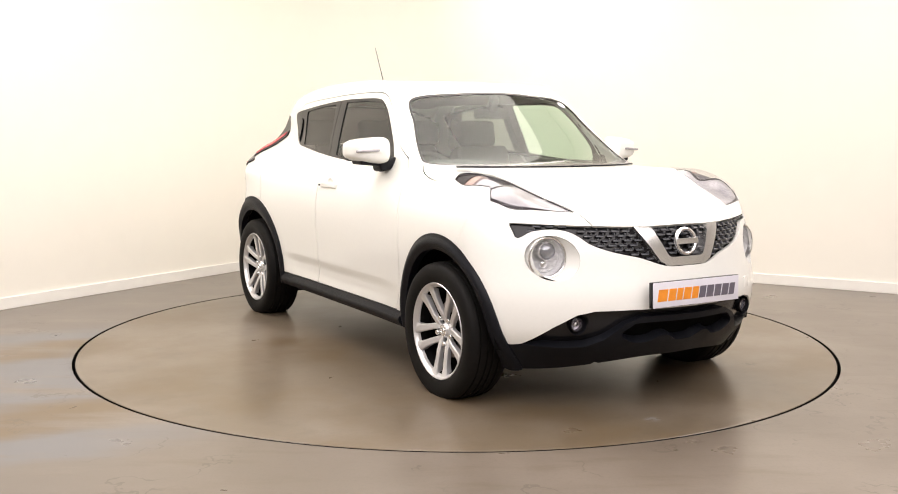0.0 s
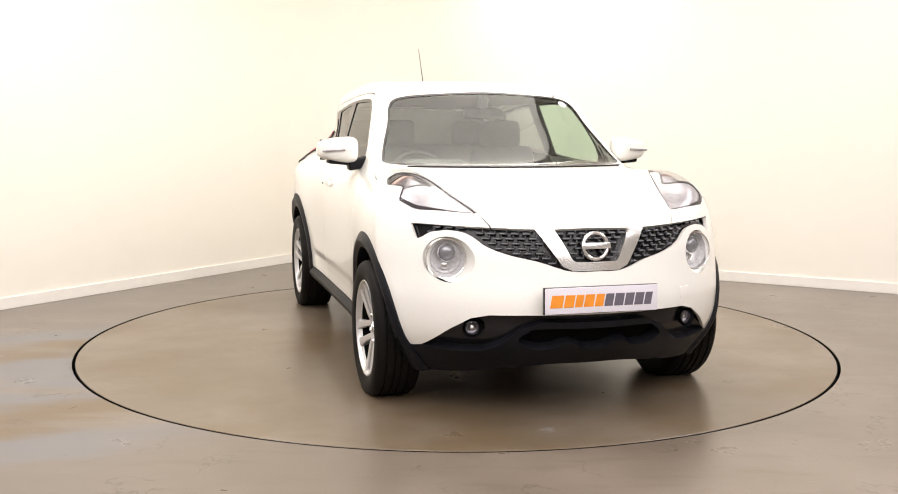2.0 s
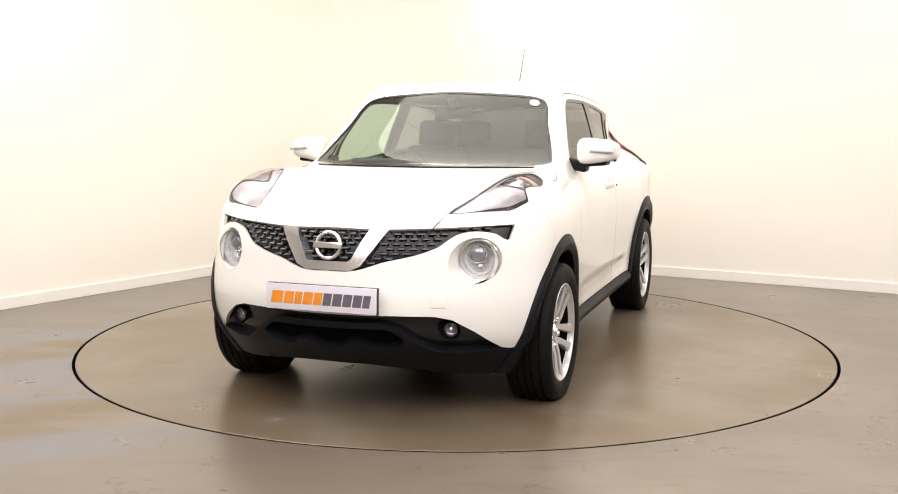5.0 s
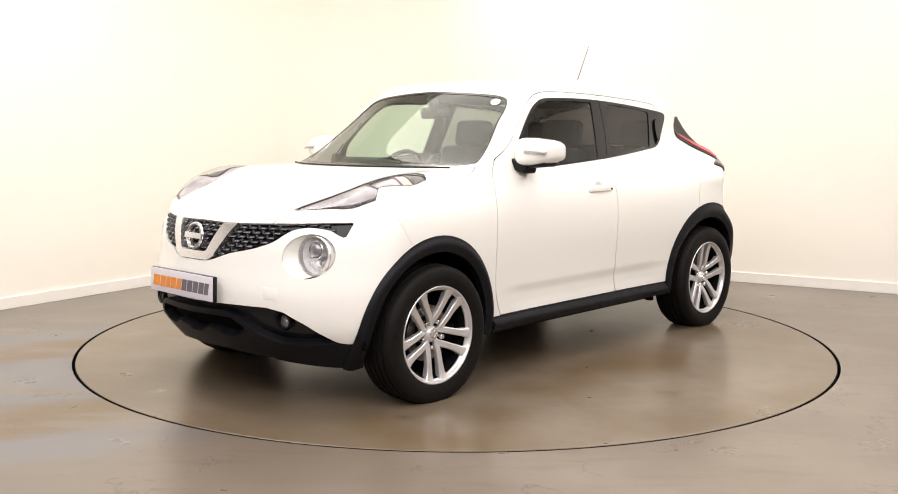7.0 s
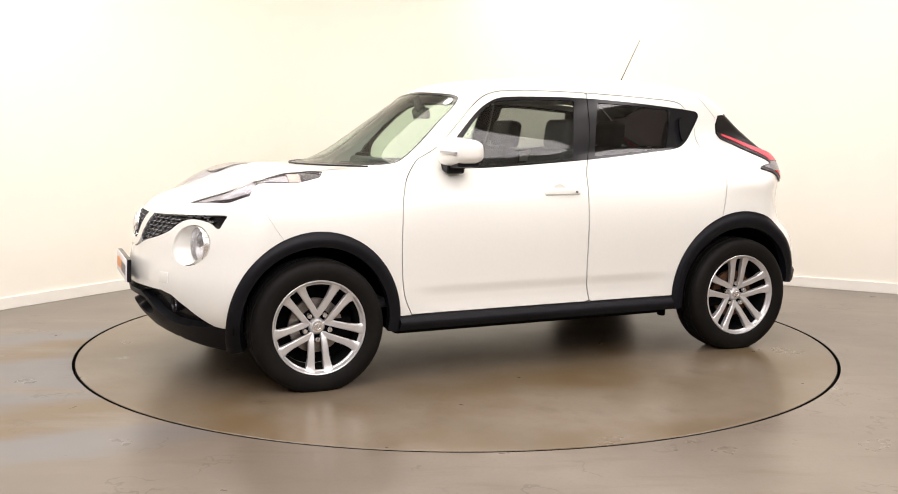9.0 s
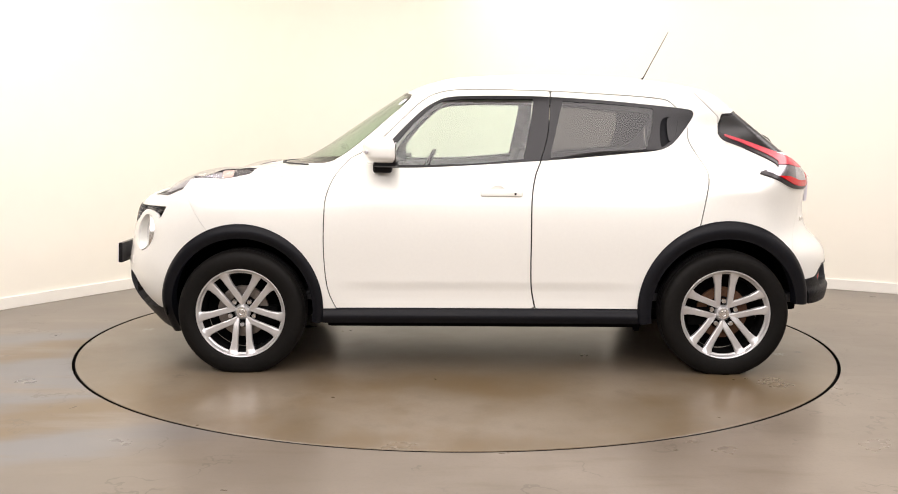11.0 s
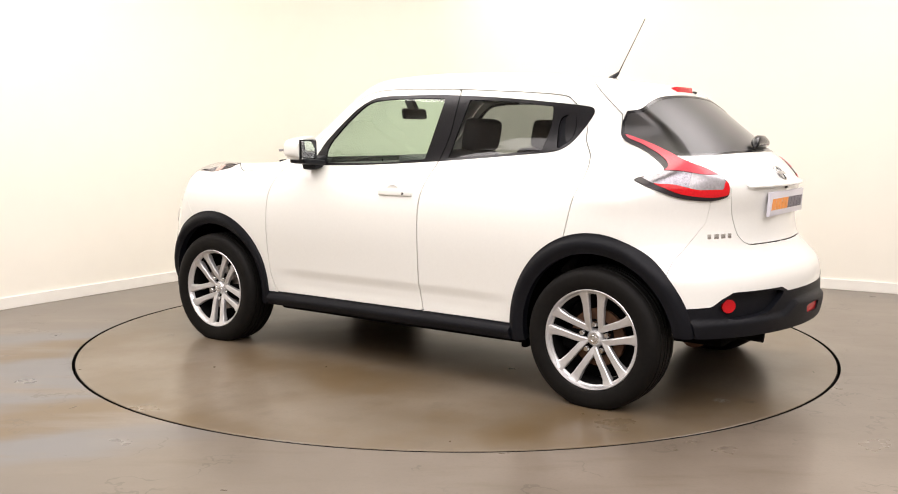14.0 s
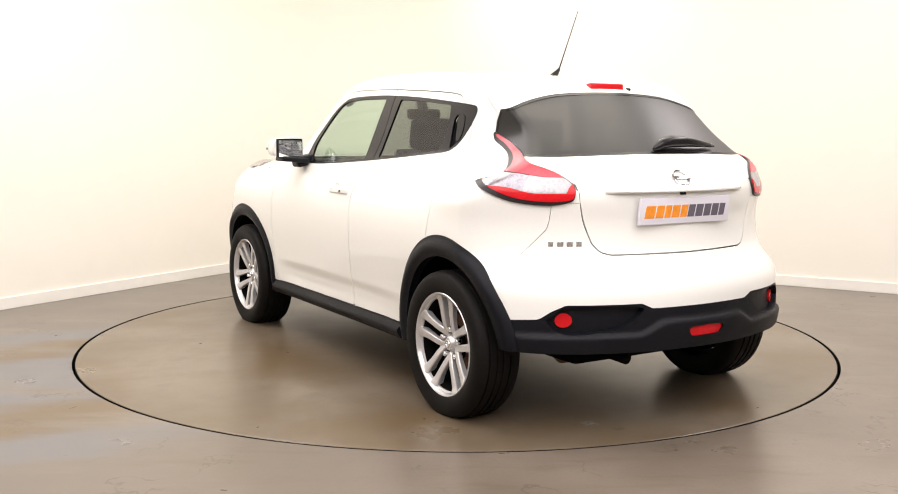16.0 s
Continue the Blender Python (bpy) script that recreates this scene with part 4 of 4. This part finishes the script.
        part("mirror_rim", box((.186, .012, .112), pose(s * .864, -.4755, 1.158, 0, 0, 15 * s), .005, 2), GLOSS, mirror)
        part("mirror_glass", box((.166, .006, .096), pose(s * .862, -.4675, 1.158, 0, 0, 15 * s), .002), CHROME, mirror, "mirror glass")

    # roof aerial, wipers, screen sticker
    base = part("aerial", tube([(0, .895, 1.522), (0, .925, 1.545), (0, .952, 1.565), (0, .963, 1.575)], [.022, .018, .010, .007], 16), GLOSS, car, "black whip aerial on the roof")
    part("whip", tube([(0, .962, 1.572), (0, 1.00, 1.645), (0, 1.105, 1.845)], [.0035, .0028, .002], 8), BLACK, base)
    for x0, x1 in ((.62, .0), (.05, -.58)):
        pts = []
        for k in range(7):
            x = x0 + (x1 - x0) * k / 6
            z = 1.079
            p = onto_skin(np.array([[x, -.2, z]]), np.array([[x, -1.1, z]]))[0]
            pts.append(p + skin_normal(np.array([p]))[0] * .004)
        part("wiper", tube(pts, .004, 8), BLACK, car, "black wiper blade")
    p = onto_skin(np.array([[.485, .3, 1.42]]), np.array([[.485, -1.1, 1.42]]))[0]
    n = skin_normal(np.array([p]))[0]
    part("screen_sticker", lathe([(.001, .002), (.027, .002), (.027, 0)], Matrix.Translation(p) @ Vector(n).to_track_quat("Z", "Y").to_matrix().to_4x4(), 32), PLATE, screen_ob, "small round pale sticker")
    return car, body


def build_wheel(car, s, cy):
    """A wheel whose face looks along x * s."""
    hub_z = .313 if cy < 0 else .318
    m = pose(s * .765, cy, hub_z, 0, 90 * s, 0)
    wheel = tagged(new("wheel"), "silver alloy wheel with five double spokes")
    wheel.parent = car
    tyre = [(.225, -.100), (.262, -.112), (.295, -.113), (.316, -.104), (.327, -.088), (.3315, -.06), (.332, -.052), (.324, -.050), (.324, -.044), (.332, -.042), (.333, -.014), (.325, -.012), (.325, -.004), (.333, -.002),
            (.333, .016), (.325, .018), (.325, .026), (.333, .028), (.332, .056), (.324, .058), (.324, .064), (.331, .066), (.327, .088), (.317, .102), (.296, .110), (.268, .109), (.246, .103), (.235, .098), (.226, .088)]
    rubber = lathe(tyre, m, 96)
    for v in rubber.verts:
        sink = .012 - v.co.z
        if sink > 0:
            v.co.x += math.copysign(.35 * sink, v.co.x - s * .765)
        v.co.z = max(v.co.z, .0008)
    part("tyre", rubber, RUBBER, wheel, "black tyre")
    # near-black barrel: the shade behind the spokes is put into its colour
    part("barrel", lathe([(.222, -.09), (.212, -.07), (.200, -.02), (.198, .03), (.205, .060), (.211, .072)], m, 72), DARK, wheel, "inner rim with shade in its colour")
    rim = lathe([(.209, .060), (.212, .078), (.222, .086), (.232, .093), (.234, .098), (.231, .101), (.226, .099), (.220, .088), (.212, .066)], m, 96)
    rim_ob = part("rim", rim, ALLOY, wheel, "silver alloy rim")
    def spoke(a, shift):
        bm = bmesh.new()
        rows = [(.030, .0150, .050, .018, .030), (.060, .0150, .060, .02, .032), (.10, .0155, .070, .022, .0345), (.15, .0165, .077, .026, .0375), (.185, .0195, .082, .03, .042), (.210, .026, .088, .03, .048), (.225, .034, .096, .03, .054)]
        lines = []
        for i, (r, w, h, d, gap) in enumerate(rows):
            mid = shift * gap
            q = m @ pose(0, 0, 0, 0, 0, a)
            lines.append([bm.verts.new(q @ Vector(c)) for c in ((r, mid - w, h - d), (r, mid - w, h - .004), (r, mid - w * .72, h), (r, mid + w * .72, h), (r, mid + w, h - .004), (r, mid + w, h - d))])
        for u, v in zip(lines, lines[1:]):
            for i in range(6):
                bm.faces.new((u[i], u[(i + 1) % 6], v[(i + 1) % 6], v[i]))
        bm.faces.new(lines[0][::-1])
        bm.faces.new(lines[-1])
        bmesh.ops.recalc_face_normals(bm, faces=bm.faces)
        part("spoke", bm, ALLOY, wheel, angle=25)
    first = (0 if cy > 0 else 180) + (0 if s > 0 else 180)
    for i in range(5):
        a = 180 + first + 72 * i
        spoke(a, 1)
        spoke(a, -1)
        part("wheel_nut", lathe([(.0125, .030), (.0125, .060), (.010, .064), (.001, .064)], m @ pose(0, 0, 0, 0, 0, a) @ pose(.066, 0, 0), 12), CHROME, wheel, "chrome wheel nut")
    # dark disc that paints the shade round the wheel nuts
    part("hub_recess_shade", lathe([(.090, .0), (.082, .034), (.001, .036)], m, 48), DARK, wheel)
    part("hub", lathe([(.046, .020), (.042, .042), (.036, .052), (.032, .058), (.029, .062), (.001, .062)], m, 48), ALLOY, wheel, "silver hub")
    part("hub_cap", lathe([(.029, .060), (.027, .066), (.001, .068)], m, 40), SATIN, wheel, "round silver hub cap")
    part("cap_emblem", lathe([(.010, .066), (.012, .071), (.016, .071), (.018, .066)], m, 32), CHROME, wheel)
    part("brake_disc", lathe([(.06, .0), (.06, .02), (.135, .02), (.135, -.004), (.06, -.004)], m, 64), STEEL if cy < 0 else RUST, wheel, "worn brake disc")
    part("caliper", box((.10, .13, .06), m @ pose(.02, .12 if cy < 0 else -.12, .0), .02, 2), DARK, wheel)
    # disc added as the shade in the openings between the spokes
    part("spoke_gap_shade", lathe([(.198, -.03), (.12, -.035), (.001, -.035)], m, 48), DARK, wheel)
    # the liner of the arch
    arc = bmesh.new()
    rings = []
    for x in (.42, .60, .80 if cy < 0 else .805):
        rings.append([arc.verts.new((s * x, cy + .405 * math.cos(a), .335 + .405 * math.sin(a))) for a in (math.pi * (k / 28 * 1.01 + .025) for k in range(29))])
    for u, v in zip(rings, rings[1:]):
        for i in range(28):
            arc.faces.new((u[i], u[i + 1], v[i + 1], v[i]))
    arc.faces.new(rings[0])
    part("arch_liner", arc, DARK, car, "dark arch liner")


def build_cabin(car):
    """What shows through the windows."""
    def seat(x, y, width, bench=False):
        ob = tagged(new("rear_bench" if bench else "front_seat"), "dark grey cloth seat")
        ob.parent = car
        part("seat_cushion", box((width, .50, .16), pose(x, y - .18, .52, 6), .05, 3), CLOTH, ob)
        back = bmesh.new()
        box((width * .96, .13, .62), pose(x, y + .16, .86, -16), .05, 3, back)
        for v in back.verts:
            v.co.x = x + (v.co.x - x) * (1 - .18 * ease(v.co.z, .85, 1.2))
        part("seat_back", back, CLOTH, ob)
        for hx in ((x,) if not bench else (x - .40, x + .40)):
            part("headrest", box((.27, .10, .17), pose(hx, y + .285, 1.245, -10), .045, 4), CLOTH, ob)
            for k in (-.06, .06):
                part("headrest_post", tube([(hx + k, y + .24, 1.10), (hx + k, y + .27, 1.2)], .007, 8), CHROME, ob)
    seat(.36, .05, .50)
    seat(-.36, .05, .50)
    seat(0, .86, 1.18, True)
    dash = bmesh.new()
    box((1.30, .42, .26), pose(0, -.62, .93, -5), .07, 4, dash)
    for v in dash.verts:
        v.co.y += .20 * v.co.x ** 2
    dash_ob = part("dashboard", dash, CABIN, car, "dark grey dashboard")
    part("dash_hood", box((.36, .20, .09), pose(-.36, -.58, 1.055, -8), .035, 3), CABIN, dash_ob)
    hub = pose(-.36, -.36, .985, 62)
    wheel = part("steering_wheel", lathe([(.172 + .015 * math.cos(a), .015 * math.sin(a)) for a in (2 * math.pi * k / 12 for k in range(13))], hub, 48), GLOSS, car, "dark steering wheel")
    part("wheel_boss", box((.13, .11, .05), hub @ pose(0, -.01, -.02), .025, 3), CABIN, wheel)
    for a in (10, 170, 270):
        part("wheel_spoke", box((.16, .03, .016), hub @ pose(0, 0, -.008, 0, 0, a) @ pose(.09, 0, 0), .006, 2), CABIN, wheel)
    part("rear_view_mirror", box((.23, .03, .065), pose(0, -.40, 1.365, 10), .018, 3), GLOSS, car, "dark rear-view mirror")
    part("mirror_stalk", box((.05, .05, .09), pose(0, -.42, 1.42, 30), .012, 2), CABIN, car)
    part("cabin_floor", box((1.36, 2.9, .05), pose(0, .28, .38), .02), CABIN, car)
    part("parcel_shelf", box((1.02, .42, .04), pose(0, 1.36, 1.06), .015), CABIN, car)
    part("firewall", box((1.40, .05, .66), pose(0, -.80, .70), .02), CABIN, car)
    # lining of roof and doors follows the skin
    v, t = body_sheet(150, 70, 34)
    lining, _ = split((v, t), np.maximum(np.maximum(1.455 - v[:, 2], -.28 - v[:, 1]), v[:, 1] - 1.33))
    ob = panel("headlining", lining, LINING, car, "pale headlining", offset=-.035, skirt=0)
    trim, _ = split((v, t), np.maximum(np.maximum(v[:, 2] - (1.05 + .04 * (v[:, 1] + .3)), .40 - v[:, 2]), np.maximum(-.80 - v[:, 1], v[:, 1] - 1.5)))
    trim, _ = split(trim, .5 - trim[0][:, 0])
    trim, _ = split(trim, .48 - np.hypot(trim[0][:, 1] - 1.265, trim[0][:, 2] - .335))
    panel("door_trim", trim, CABIN, (car, car), "dark door lining", offset=-.05, skirt=0)
    part("underbody", box((1.46, 1.66, .06), pose(0, 0, .25), .02), DARK, car, "dark underside")
    part("front_undertray", box((.90, .94, .06), pose(0, -1.27, .262), .02), DARK, car)
    part("rear_undertray", box((1.0, .95, .06), pose(0, 1.28, .31), .02), DARK, car)
    part("exhaust", tube([(.34, 1.0, .28), (.34, 1.6, .315), (.34, 1.80, .325), (.33, 1.89, .318)], .026, 14), DARK, car, "worn steel tailpipe")
    part("silencer", tube([(.10, 1.60, .33), (.46, 1.60, .33)], .075, 16), RUST, car)
    for s in (1, -1):
        part("mud_bracket", box((.05, .03, .08), pose(s * .70, .83, .24), .01, 2), DARK, car)


car, body = build_car()
for s in (1, -1):
    for cy in (-1.265, 1.265):
        build_wheel(car, s, cy)
build_cabin(car)


def motions():
    """The table turns at a steady pace after a soft start, and the car rides on it."""
    turn = [(0, 31.2), (.25, 30.75), (.5, 29.8), (.75, 28.45), (1, 26.75), (1.25, 24.65), (1.5, 22.2), (1.75, 19.3), (2, 16.3), (2.5, 10.4), (3, 4.3), (3.5, -1.5), (4, -7.5), (5, -19.3), (6, -31.05),
            (6.5, -36.9), (7, -42.9), (7.5, -48.8), (8, -54.75), (8.5, -60.6), (9, -66.5), (10, -78.2), (11, -89.85), (11.5, -95.65), (12, -101.45), (12.5, -107.2), (13, -113.1), (13.5, -118.9),
            (14, -124.85), (14.5, -130.6), (15, -136.55), (15.5, -142.3), (16, -148.25)]
    walk(turntable, [(t, pose(0, 0, 0, 0, 0, a)) for t, a in turn])
    walk(car, [(t, pose(0, 0, 0, 0, 0, a) @ pose(0.0775, 0.1396, 0)) for t, a in turn])


motions()
